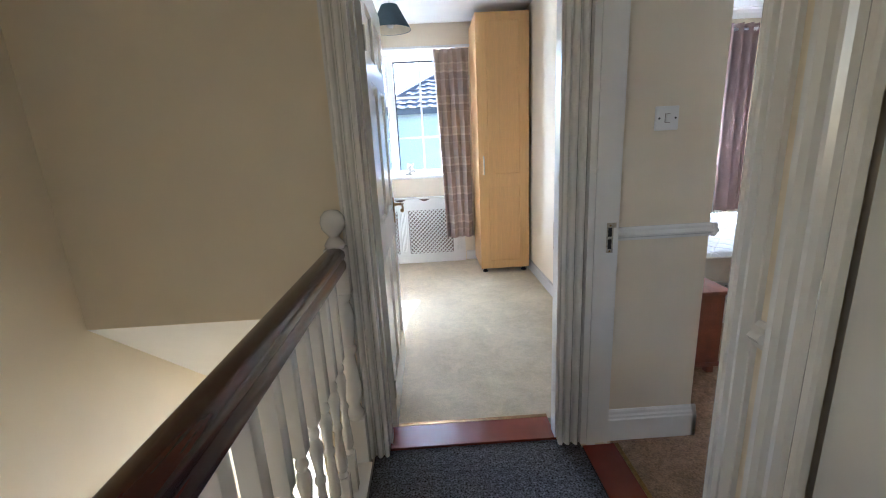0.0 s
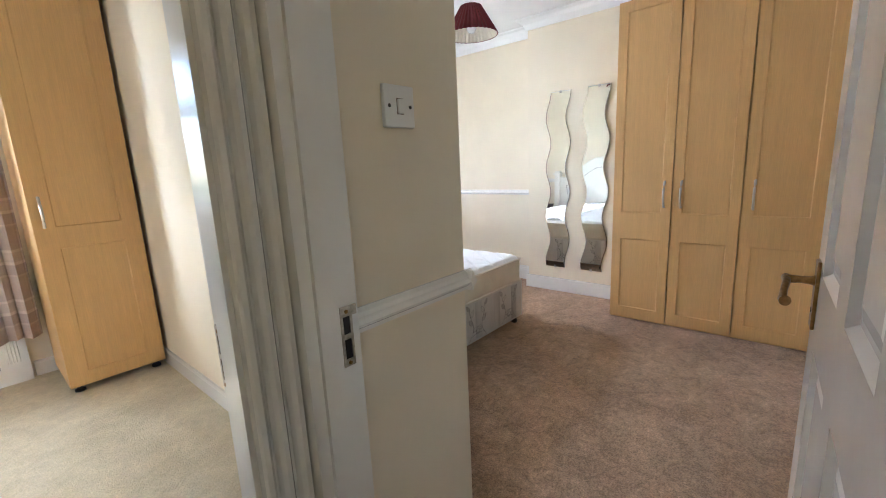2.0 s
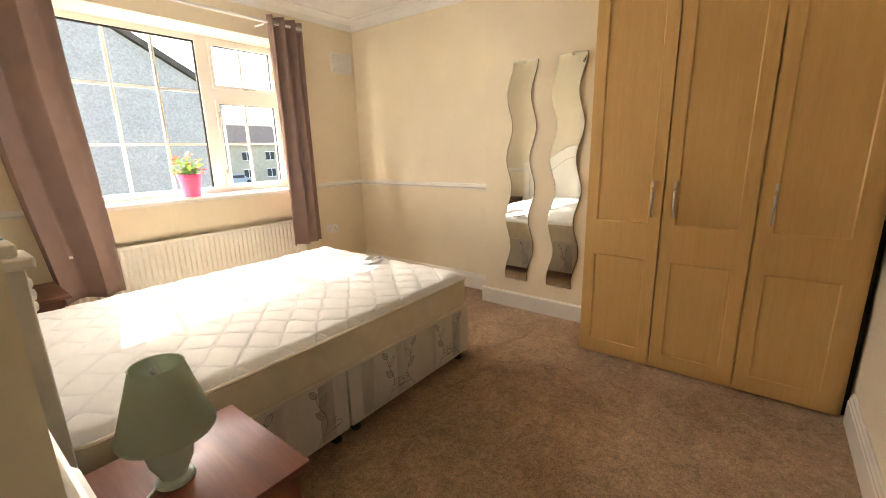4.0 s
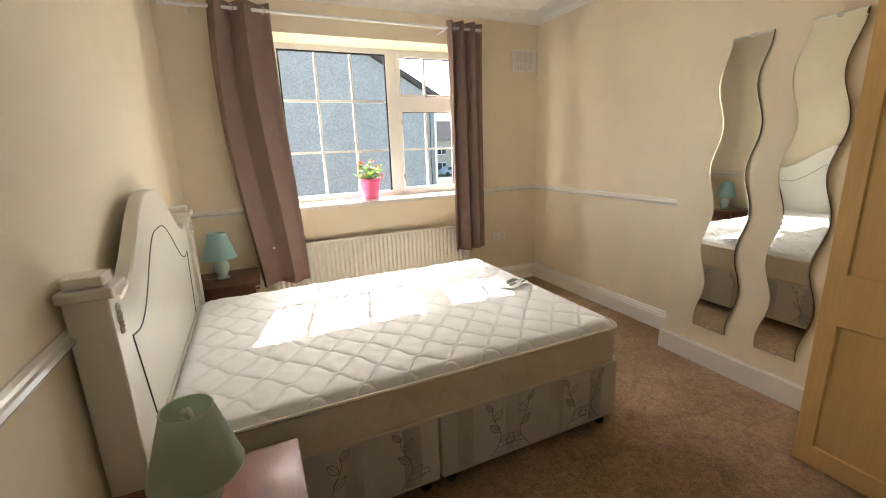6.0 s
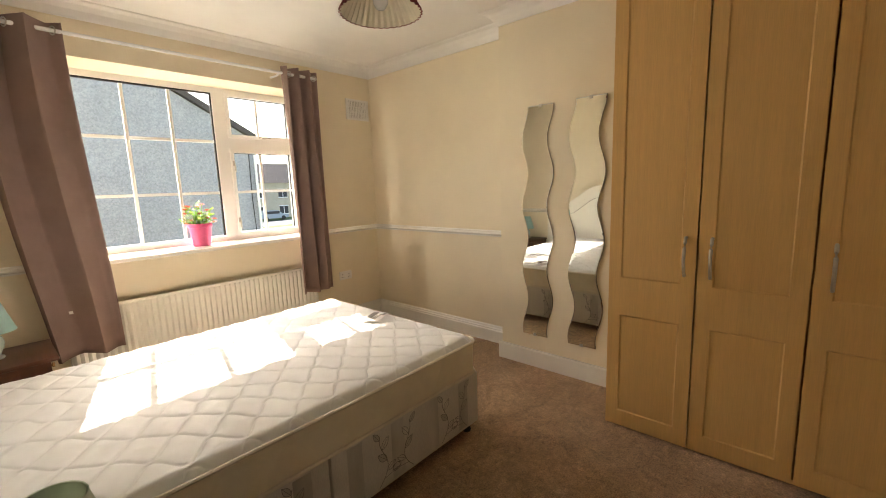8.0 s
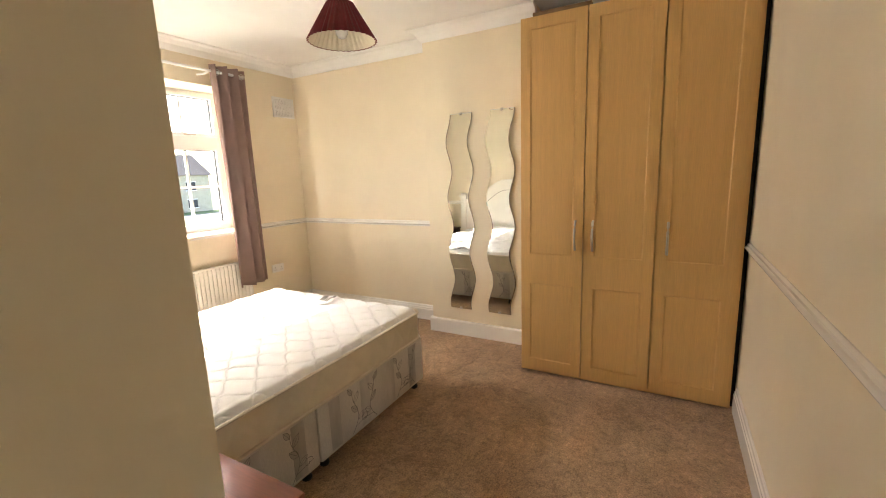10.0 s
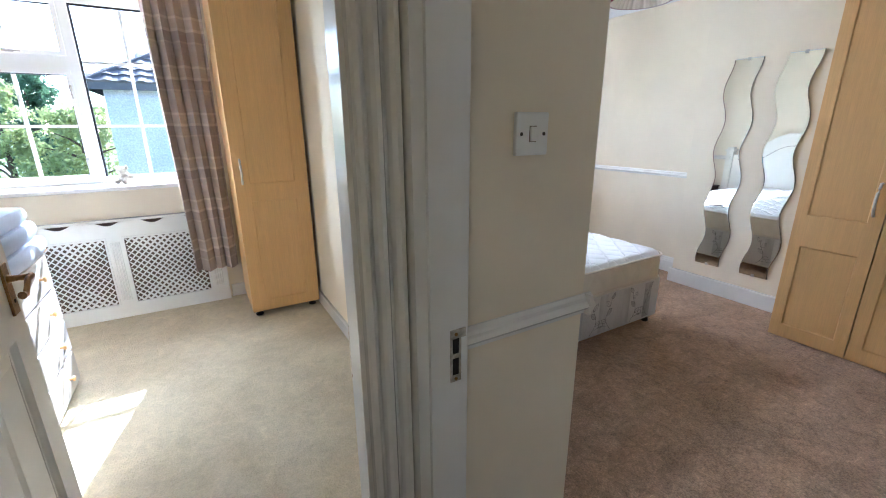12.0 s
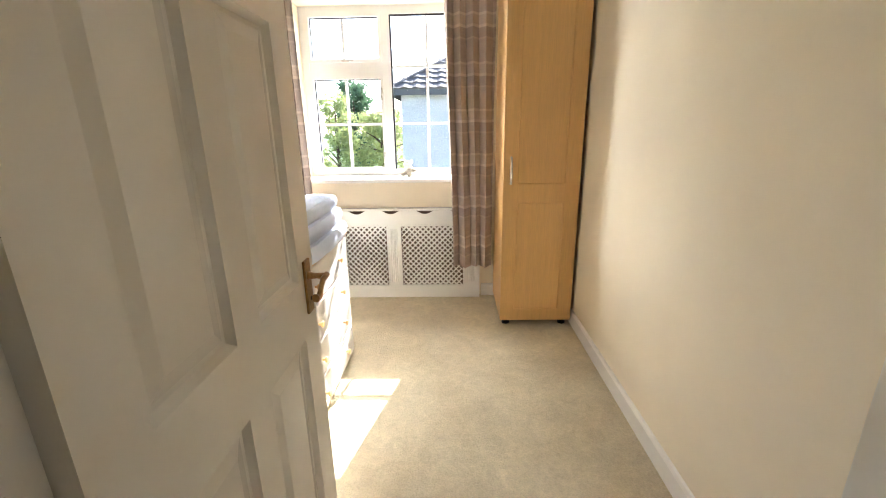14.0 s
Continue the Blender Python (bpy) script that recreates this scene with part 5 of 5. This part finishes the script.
part("divider", boxes((WF + 0.30, 3.03, 0.02, 5.085, 3.046, 2.335)), M_BEECH, wd)
part("divider", boxes((WF + 0.30, 2.616, 0.02, 5.085, 2.632, 2.335)), M_BEECH, wd)
# no real strip here: its colour paints the shade of the open gap
part("gap_shade_strip", boxes((WF + 0.03, 2.165, 0.0, WF + 0.05, 2.187, 2.3)), M_DARK, wd, "near-black strip painted as the shaded gap beside the wall")
for k in range(3):
    y1 = 3.450 - 0.414 * k
    d = shaker_door(wd, (WF, y1 - 0.002, 0), (0, -1, 0), (-1, 0, 0), 0.4065, 2.36, 0.012, (0.10, 0.655, 0.86, 2.29))
    bow_handle(d, (WF - 0.018, (3.088, 2.980, 2.562)[k], 1.0), (-1, 0, 0), (0, 0, 1), 0.185)
part("storage_box_on_top", boxes((4.62, 3.05, 2.356, 4.95, 3.42, 2.44)), M_BEECH_DARK, wd, "flat brown box lid on top")

bw = thing("narrow_wardrobe", "narrow beech wardrobe on black feet in the box room", "wardrobe")
part("carcass", boxes((1.362, 5.62, 0.045, 1.868, 6.17, 2.50)), M_BEECH, bw, "beech laminate carcass")
d = shaker_door(bw, (1.363, 5.619, 0), (1, 0, 0), (0, -1, 0), 0.504, 2.50, 0.047, (0.13, 0.905, 1.03, 2.43), rail=0.095)
bow_handle(d, (1.411, 5.601, 1.12), (0, -1, 0), (0, 0, 1), 0.17)
for x in (1.41, 1.82):
    for y in (5.66, 6.12):
        part("foot", lathe(bmesh.new(), [(0.028, 0), (0.028, 0.012), (0.018, 0.016), (0.018, 0.046)], 12, (x, y, 0)), M_BLACK, bw, "black round foot")


# ---- pendants ----
def pendant(at, r0, r1, h, material, label, wob, inner):
    t = thing("pendant_lamp", label, "pendant lamp", at)
    part("ceiling_rose", lathe(bmesh.new(), [(0.02, CEIL - at[2] - 0.03), (0.045, CEIL - at[2] - 0.012), (0.048, CEIL - at[2])], 20), M_PLASTIC, t, "white ceiling rose", True)
    part("cord", tube(bmesh.new(), [(0, 0, h - 0.03), (0, 0, CEIL - at[2] - 0.025)], 0.0035, 6), M_PLASTIC, t, "white cord")
    part("shade", shell(bmesh.new(), r0, 0, r1, h, 72, (0, 0, 0), wob, 0.0015), material, t, "tapered fabric shade")
    part("lining", shell(bmesh.new(), r0 - 0.004, 0.002, r1 - 0.003, h - 0.002, 72, (0, 0, 0), wob * 0.8, 0.001), inner, t, "pale shade lining")
    part("lamp_holder", lathe(bmesh.new(), [(0.016, h - 0.075), (0.017, h - 0.03), (0.008, h - 0.02)], 12), M_PLASTIC, t, "white lamp holder", True)
    bm = lathe(bmesh.new(), [(0, 0.012), (0.018, 0.016), (0.029, 0.034), (0.030, 0.048), (0.022, 0.068), (0.013, 0.085), (0.012, h - 0.074)], 18)
    part("bulb", bm, M_BULB, t, "white bulb, off", True)
    bm = bmesh.new()
    for a in (0, 2.09, 4.19):
        tube(bm, [(0.014 * math.cos(a), 0.014 * math.sin(a), h - 0.04), ((r1 - 0.002) * math.cos(a), (r1 - 0.002) * math.sin(a), h - 0.003)], 0.0015, 5)
    part("wire_frame", bm, M_NICKEL, t)
    return t


pendant((3.41, 4.01, 2.075), 0.165, 0.065, 0.17, M_BURGUNDY, "burgundy pleated pendant shade over the bed, off", 0.03, M_LINING)
pendant((0.64, 4.80, 2.185), 0.15, 0.06, 0.165, M_NAVY, "slate-blue tapered pendant shade, off", 0.0, M_LINING)


# ---- box room ----
rc = thing("radiator_cover", "white radiator cover with lattice panels and scalloped slots", "radiator cover")
CX0, CX1, CY, CH = 0.0, 1.245, 6.146, 0.775
part("top_board", box(bmesh.new(), CX0 - 0.01, CY - 0.012, CH - 0.018, CX1 + 0.01, FY - 0.001, CH, 0.004), M_GLOSS, rc)
pan = ((0.13, 0.475), (0.595, 1.105))
bm = bmesh.new()
yb = CY + 0.016
box(bm, CX0, CY, 0.0, CX1, yb, 0.112), box(bm, CX0, CY, 0.625, CX1, yb, CH - 0.066)
box(bm, CX0, CY, 0.112, pan[0][0], yb, 0.625), box(bm, pan[0][1], CY, 0.112, pan[1][0], yb, 0.625), box(bm, pan[1][1], CY, 0.112, CX1, yb, 0.625)
slots = (0.235, 0.515, 0.795, 1.075)
xs = [CX0] + [q for s_ in slots for q in (s_ - 0.075, s_ + 0.075)] + [CX1]
for a, b in zip(xs[::2], xs[1::2]):
    box(bm, a, CY, CH - 0.066, b, yb, CH - 0.018)
for s_ in slots:   # scalloped cut: fill below the curve
    pts = [(s_ - 0.075 + 0.015 * k, CH - 0.018 - 0.030 * math.sin(math.pi * k / 10)) for k in range(11)]
    for yy in (CY, yb):
        bm.faces.new([bm.verts.new((x, yy, z)) for x, z in pts] + [bm.verts.new((s_ + 0.075, yy, CH - 0.066)), bm.verts.new((s_ - 0.075, yy, CH - 0.066))])
    va = [bm.verts.new((x, CY, z)) for x, z in pts]
    vb = [bm.verts.new((x, yb, z)) for x, z in pts]
    for k in range(10):
        bm.faces.new((va[k], va[k + 1], vb[k + 1], vb[k]))
part("front_frame", bm, M_GLOSS, rc)
part("side_panel", boxes((CX1 - 0.016, yb + 0.0005, 0, CX1 - 0.001, FY - 0.001, CH - 0.019)), M_GLOSS, rc)
# flat sheet whose brown stands for the shade behind the lattice
part("shade_sheet", boxes((CX0, FY - 0.012, 0.02, CX1 - 0.02, FY - 0.003, CH - 0.03)), M_CAVITY, rc, "brown sheet painted as shade behind the lattice")
for a, b in pan:
    bm = bmesh.new()
    z0, z1, pitch, hw = 0.112, 0.625, 0.046, 0.0104
    for sgn in (1, -1):
        yy = CY + (0.006 if sgn > 0 else 0.009)
        k0 = a - (z1 - z0) if sgn > 0 else a
        c = k0
        while c < (b if sgn > 0 else b + (z1 - z0)):
            # centre line x = c + sgn*(z - z0), clipped to the panel
            t0 = max(0, (a - c) if sgn > 0 else (c - b))
            t1 = min(z1 - z0, (b - c) if sgn > 0 else (c - a))
            if t1 - t0 > 0.012:
                q = []
                for y in (yy, yy + 0.003):
                    for t, e in ((t0, -1), (t0, 1), (t1, 1), (t1, -1)):
                        q.append(bm.verts.new((min(max(c + sgn * t + e * hw, a), b), y, z0 + t)))
                for f in ((0, 1, 2, 3), (7, 6, 5, 4), (0, 4, 5, 1), (1, 5, 6, 2), (2, 6, 7, 3), (3, 7, 4, 0)):
                    bm.faces.new([q[i] for i in f])
            c += pitch
    part("lattice", bm, M_GLOSS, rc, "white diamond lattice")
    part("bead", boxes((a - 0.014, CY - 0.005, z0 - 0.014, b + 0.014, CY - 0.0005, z0), (a - 0.014, CY - 0.005, z1, b + 0.014, CY - 0.0005, z1 + 0.014), (a - 0.014, CY - 0.005, z0, a, CY - 0.0005, z1), (b, CY - 0.005, z0, b + 0.014, CY - 0.0005, z1)), M_GLOSS, rc)
for x in (0.535, 1.175, 0.065):
    for k in range(4):
        part("flute", tube(bmesh.new(), [(x - 0.024 + 0.016 * k, CY, 0.14), (x - 0.024 + 0.016 * k, CY, 0.60)], 0.006, 8), M_GLOSS, rc, "", True)

curtain("curtain", (0.975, 1.34), (1.02, 1.34), 2.30, 0.305, 6.07, 4, 0.042, M_PLAID, "taupe checked pencil-pleat curtain beside the wardrobe", "box room curtains", 0.0, 1.3, True, seed=5)
curtain("curtain", (-0.36, -0.09), (-0.37, -0.08), 2.30, 0.85, 6.07, 5, 0.030, M_PLAID, "taupe checked pencil-pleat curtain, half hidden behind the door", "box room curtains", 0.0, 1.3, True, seed=6)
tr = thing("curtain_track", "slim white curtain track above the box room window", "curtain track")
part("rail", boxes((-0.42, 6.06, 2.312, 1.355, 6.085, 2.335)), M_UPVC, tr)
for x in (-0.3, 0.45, 1.2):
    part("bracket", boxes((x - 0.012, 6.085, 2.314, x + 0.012, FY, 2.333)), M_UPVC, tr)

ch = thing("chest_of_drawers", "white chest of drawers with beech top", "chest of drawers")
part("body", boxes((-0.11, 4.44, 0.0, 0.365, 5.23, 0.795)), M_GLOSS, ch)
part("top", box(bmesh.new(), -0.12, 4.43, 0.795, 0.388, 5.24, 0.82, 0.004), M_BEECH, ch, "beech top")
for k in range(4):
    z = 0.03 + 0.191 * k
    d = part("drawer", box(bmesh.new(), 0.3655, 4.455, z, 0.383, 5.215, z + 0.18, 0.006), M_GLOSS, ch)
    for y in (4.62, 5.03):
        ob = new("knob", mesh_of("knob", lathe(bmesh.new(), [(0.006, 0), (0.006, 0.012), (0.015, 0.018), (0.013, 0.026), (0, 0.028)], 12), M_BEECH, True))
        ob.parent, ob.matrix_basis = d, pose(0.383, y, z + 0.09, 90, 0, 90)
pw = thing("folded_quilt", "pale blue folded quilt lying on the chest", "quilt", (0, 0, 0))
for k, (zz, hh) in enumerate(((0.82, 0.085), (0.905, 0.08), (0.985, 0.07))):
    bm = box(bmesh.new(), -0.09 + 0.02 * k, 4.50 + 0.02 * k, zz, 0.44 - 0.02 * k, 5.15 - 0.03 * k, zz + hh)
    bmesh.ops.subdivide_edges(bm, edges=bm.edges, cuts=6, use_grid_fill=True)
    for v_ in bm.verts:
        c = Vector((0.175, 4.82, zz + hh / 2))
        r = Vector(((v_.co.x - c.x) / 0.26, (v_.co.y - c.y) / 0.31, (v_.co.z - c.z) / (hh / 2)))
        q = 1 - 0.13 * max(0, r.length - 1.0)
        v_.co = c + Vector(((v_.co.x - c.x) * q, (v_.co.y - c.y) * q, (v_.co.z - c.z) * q)) + Vector((0, 0, 0.006 * noise.noise(v_.co * 9)))
    part("fold", bm, M_BEDDING, pw, "", True)

ty = solid("plush_toy", bmesh.new(), M_PLUSH, "cream plush toy figure on the window sill", "toy")
bm = bmesh.new()
for c, r in (((0, 0, 0.045), (0.05, 0.04, 0.045)), ((0.0, -0.025, 0.10), (0.038, 0.036, 0.035)), ((-0.03, -0.045, 0.02), (0.016, 0.03, 0.018)), ((0.03, -0.045, 0.02), (0.016, 0.03, 0.018)), ((-0.035, -0.015, 0.125), (0.012, 0.008, 0.018)), ((0.035, -0.015, 0.125), (0.012, 0.008, 0.018)), ((0.05, 0.0, 0.05), (0.03, 0.02, 0.02))):
    bmesh.ops.create_icosphere(bm, subdivisions=2, radius=1.0, matrix=Matrix.Translation(c) @ Matrix.Diagonal((*r, 1)))
bm.to_mesh(ty.data)
bm.free()
ty.data.shade_smooth()
ty.matrix_basis = pose(0.66, 6.38, 1.008, 0, 0, -30)


# ---- outside ----
structure("ground", boxes((-300, 6.63, -2.95, 300, 400, -2.85), (-300, -300, -2.95, 300, 6.63, -2.85)), M_GRASS, "garden grass and verge", "ground")
structure("road", boxes((14, 52, -2.85, 120, 60, -2.83)), M_TARMAC, "pale tarmac road", "road")


def roof_tiles(parent, org, ux, up, rows, cols, inside, w=0.30, h=0.28):
    """Overlapping roof tiles on a slope: org at the eave, ux along it, up along the slope."""
    ux, up = Vector(ux), Vector(up).normalized()
    nrm = ux.cross(up).normalized()
    if nrm.z < 0:
        nrm = -nrm
    bm = bmesh.new()
    q = []
    for k in range(7):
        t = k / 6
        hgt = 0.035 + 0.030 * math.sin(math.pi * min(1, t * 1.6)) if t < 0.62 else 0.035
        q.append(((t - 0.5) * w * 1.02, hgt))
    a = [bm.verts.new(ux * x + nrm * z) for x, z in q]
    b = [bm.verts.new(ux * x + nrm * (z - 0.03) + up * h * 1.1) for x, z in q]
    c = [bm.verts.new(ux * x) for x, z in q]
    for k in range(6):
        bm.faces.new((a[k], a[k + 1], b[k + 1], b[k])), bm.faces.new((c[k], c[k + 1], a[k + 1], a[k]))
    me = mesh_of("roof_tile", bm, M_TILE)
    for r in range(rows):
        for k in range(cols):
            p = ux * ((k + 0.5) * w) + up * (r * h)
            if inside((k + 0.5) * w, r * h):
                ob = new("roof_tile", me)
                ob.parent, ob.location = parent, Vector(org) + p


ha = thing("neighbour_house", "neighbouring house with hipped tiled roof and pebbledash wall", "house")
HY = 14.0
part("wall", boxes((-0.30, HY, -2.85, 2.2, 19.0, 2.33)), M_DASH, ha, "grey pebbledash wall")
part("fascia", boxes((-0.55, HY - 0.26, 2.20, 2.3, HY - 0.23, 2.36), (-0.58, HY - 0.26, 2.20, -0.55, 19.2, 2.36)), M_FASCIA, ha, "dark fascia and gutter")
part("soffit", boxes((-0.55, HY - 0.23, 2.30, 2.3, HY, 2.33)), M_FASCIA, ha)
bm = bmesh.new()
e0 = (-0.58, HY - 0.26, 2.34)
v0, v1 = bm.verts.new(e0), bm.verts.new((2.3, HY - 0.26, 2.34))
v2 = bm.verts.new((2.3, HY - 0.26 + 2.88, 2.34 + 1.75))
v4, v5 = bm.verts.new((-0.58, 19.3, 2.34)), bm.verts.new((2.3, 19.3, 2.34))
bm.faces.new((v0, v1, v2)), bm.faces.new((v0, v2, v5, v4)), bm.faces.new((v1, v5, v2))
roof = part("roof", bm, M_TILE, ha, "dark tiled hip roof")
sl = math.hypot(2.88, 1.75)
roof_tiles(roof, e0, (1, 0, 0), (0, 2.88, 1.75), 12, 10, lambda u_, v_: v_ < u_ * sl / 2.88 - 0.1 and v_ < sl)
part("hip_ridge", tube(bmesh.new(), [e0, (2.3, HY - 0.26 + 2.88, 4.09)], 0.07, 8), M_TILE, ha, "dark ridge tiles")

hbz = thing("gable_house", "neighbouring house gable in grey pebbledash with dark verge", "house")
bm = bmesh.new()
RX, RZ, GX, GZ = 3.95, 4.68, 7.40, 2.72
prof_ = [(2.21, -2.85), (GX, -2.85), (GX, GZ), (RX, RZ), (2.21, RZ - (RX - 2.21) * (RZ - GZ) / (GX - RX))]
sweep(bm, prof_, (0, 13.9, 0), (0, 22.0, 0), (1, 0, 0))
part("wall", bm, M_DASH, hbz, "grey pebbledash gable wall")
for (xa, za), (xb, zb) in (((RX, RZ), (GX + 0.25, GZ - 0.14)), ((RX, RZ), (2.0, RZ - (RX - 2.0) * 0.568))):
    bm = bmesh.new()
    sweep(bm, [(xa, za + 0.02), (xb, zb + 0.02), (xb, zb + 0.17), (xa, za + 0.17)], (0, 13.80, 0), (0, 22.1, 0), (1, 0, 0))
    part("roof", bm, M_TILE, hbz, "dark tiled roof slope with verge")
part("gutter", tube(bmesh.new(), [(GX + 0.22, 13.8, GZ - 0.10), (GX + 0.22, 22.1, GZ - 0.10)], 0.06, 8), M_FASCIA, hbz, "dark gutter")
part("cable", tube(bmesh.new(), [(7.22, 13.88, GZ - 0.1), (7.20, 13.88, 1.2), (7.24, 13.88, 0.0), (7.22, 13.88, -2.8)], 0.012, 6), M_FASCIA, hbz, "dark cable down the wall")
part("downpipe", tube(bmesh.new(), [(GX - 0.05, 13.84, GZ - 0.3), (GX - 0.05, 13.84, -2.8)], 0.035, 8), M_UPVC, hbz, "pale downpipe")

fh = thing("far_house", "distant buff rendered house with grey roof across the road", "house")
FX, FYY = 33.0, 66.0
part("wall", boxes((FX - 8, FYY, -2.85, FX + 9, FYY + 9, 2.6)), M_RENDER, fh)
bm = bmesh.new()
sweep(bm, [(-0.4, 2.6), (4.5, 5.9), (9.4, 2.6)], (FX - 8.4, FYY, 0), (FX + 9.4, FYY, 0), (0, 1, 0))
part("roof", bm, M_TILE, fh)
for x in (-5.5, -1.8, 2.2, 6.0):
    for z in (-1.6, 1.0):
        w_ = part("window", boxes((FX + x - 0.7, FYY - 0.05, z - 0.6, FX + x + 0.7, FYY + 0.02, z + 0.6)), M_FASCIA, fh, "dark window")
        ob = new("window_frame", mesh_of("window_frame", boxes((FX + x - 0.8, FYY - 0.08, z - 0.7, FX + x + 0.8, FYY - 0.04, z - 0.6), (FX + x - 0.8, FYY - 0.08, z + 0.6, FX + x + 0.8, FYY - 0.04, z + 0.7), (FX + x - 0.04, FYY - 0.08, z - 0.6, FX + x + 0.04, FYY - 0.04, z + 0.6)), M_UPVC))
        ob.parent = w_
car = thing("parked_car", "silver-blue car parked in front of the far house", "car", (31.2, 62.0, -2.85))
bm = bmesh.new()
sweep(bm, [(-2.1, 0.3), (2.1, 0.3), (2.15, 0.75), (1.2, 0.92), (0.6, 1.42), (-1.1, 1.45), (-1.8, 0.95), (-2.12, 0.85)], (0, -0.85, 0), (0, 0.85, 0), (1, 0, 0))
part("body", bm, M_CARPAINT, car)
part("side_window", boxes((-1.2, -0.87, 0.95, 0.75, -0.851, 1.33)), M_FASCIA, car, "dark glass")
for x in (-1.3, 1.3):
    part("wheel", lathe(bmesh.new(), [(0.32, -0.1), (0.32, 0.1)], 20), M_BLACK, car, "black tyre").matrix_basis = pose(x, -0.8, 0.32, 90, 0, 0)
gw = thing("garden_wall", "low brick garden wall below the gable house", "wall")
part("wall", boxes((8.2, 20.0, -2.85, 16.0, 20.25, -2.0)), M_RENDER, gw)
part("coping", boxes((8.15, 19.95, -2.0, 16.05, 20.30, -1.94)), M_TILE, gw)


def tree(name, at, h, r, material, label, leaves, leaf, conifer, seed):
    rnd = random.Random(seed)
    t = thing(name, label, "tree", at)
    bm = tube(bmesh.new(), [(0, 0, 0), (0.05, 0, h * 0.3), (-0.03, 0.04, h * 0.6), (0, 0, h * 0.92)], [0.16, 0.12, 0.08, 0.02], 8)
    for k in range(9):
        a, z = rnd.uniform(0, 6.28), h * rnd.uniform(0.25, 0.8)
        rr = r * rnd.uniform(0.5, 0.85)
        tube(bm, [(0, 0, z), (rr * 0.5 * math.cos(a), rr * 0.5 * math.sin(a), z + h * 0.06), (rr * math.cos(a), rr * math.sin(a), z + h * 0.10)], [0.05, 0.03, 0.01], 6)
    part("trunk", bm, M_BARK, t)
    clumps = []
    for k in range(90):
        z = h * rnd.uniform(0.22, 1.0)
        f = 0.35 + 0.65 * math.sin(math.pi * min(1, 1.1 * (1.0 - z / h) + 0.08)) if conifer else math.sqrt(max(0.05, 1 - ((z / h - 0.6) / 0.45) ** 2))
        a, rr = rnd.uniform(0, 6.28), r * f * rnd.uniform(0.3, 1.0)
        clumps.append((Vector((rr * math.cos(a), rr * math.sin(a), z)), r * rnd.uniform(0.18, 0.36)))
    vs, fs = [], []
    for k in range(leaves):
        c, cr = rnd.choice(clumps)
        d = Vector((rnd.gauss(0, 1), rnd.gauss(0, 1), rnd.gauss(0, 0.8))).normalized()
        p = c + d * cr * rnd.uniform(0.5, 1.0)
        a1 = Vector((rnd.gauss(0, 1), rnd.gauss(0, 1), rnd.gauss(0, 1))).normalized()
        a2 = a1.cross(d + Vector((0.01, 0.02, 0.03))).normalized()
        s_ = leaf * rnd.uniform(0.6, 1.3)
        i = len(vs)
        vs += [p - a1 * s_, p + a2 * s_ * 0.5, p + a1 * s_, p - a2 * s_ * 0.5]
        fs.append((i, i + 1, i + 2, i + 3))
    me = bpy.data.meshes.new("crown")
    me.from_pydata([tuple(v) for v in vs], [], fs)
    me.materials.append(material)
    ob = new("crown", me)
    ob.parent = t
    return t


tree("conifer_tree", (-5.2, 30.0, -2.85), 6.9, 1.45, M_CONIFER, "dark green conifer behind the garden", 12000, 0.10, True, 3)
tree("garden_tree", (-2.2, 22.0, -2.85), 4.9, 1.7, M_FOLIAGE, "leafy yellow-green garden tree", 9000, 0.085, False, 5)
tree("garden_tree", (-4.2, 22.0, -2.85), 5.7, 1.0, M_FOLIAGE, "slender sparse yellow-green garden tree", 4200, 0.08, False, 9)
tree("garden_tree", (18.0, 60.0, -2.85), 7.0, 3.0, M_CONIFER, "distant dark green tree by the road", 3000, 0.25, False, 12)
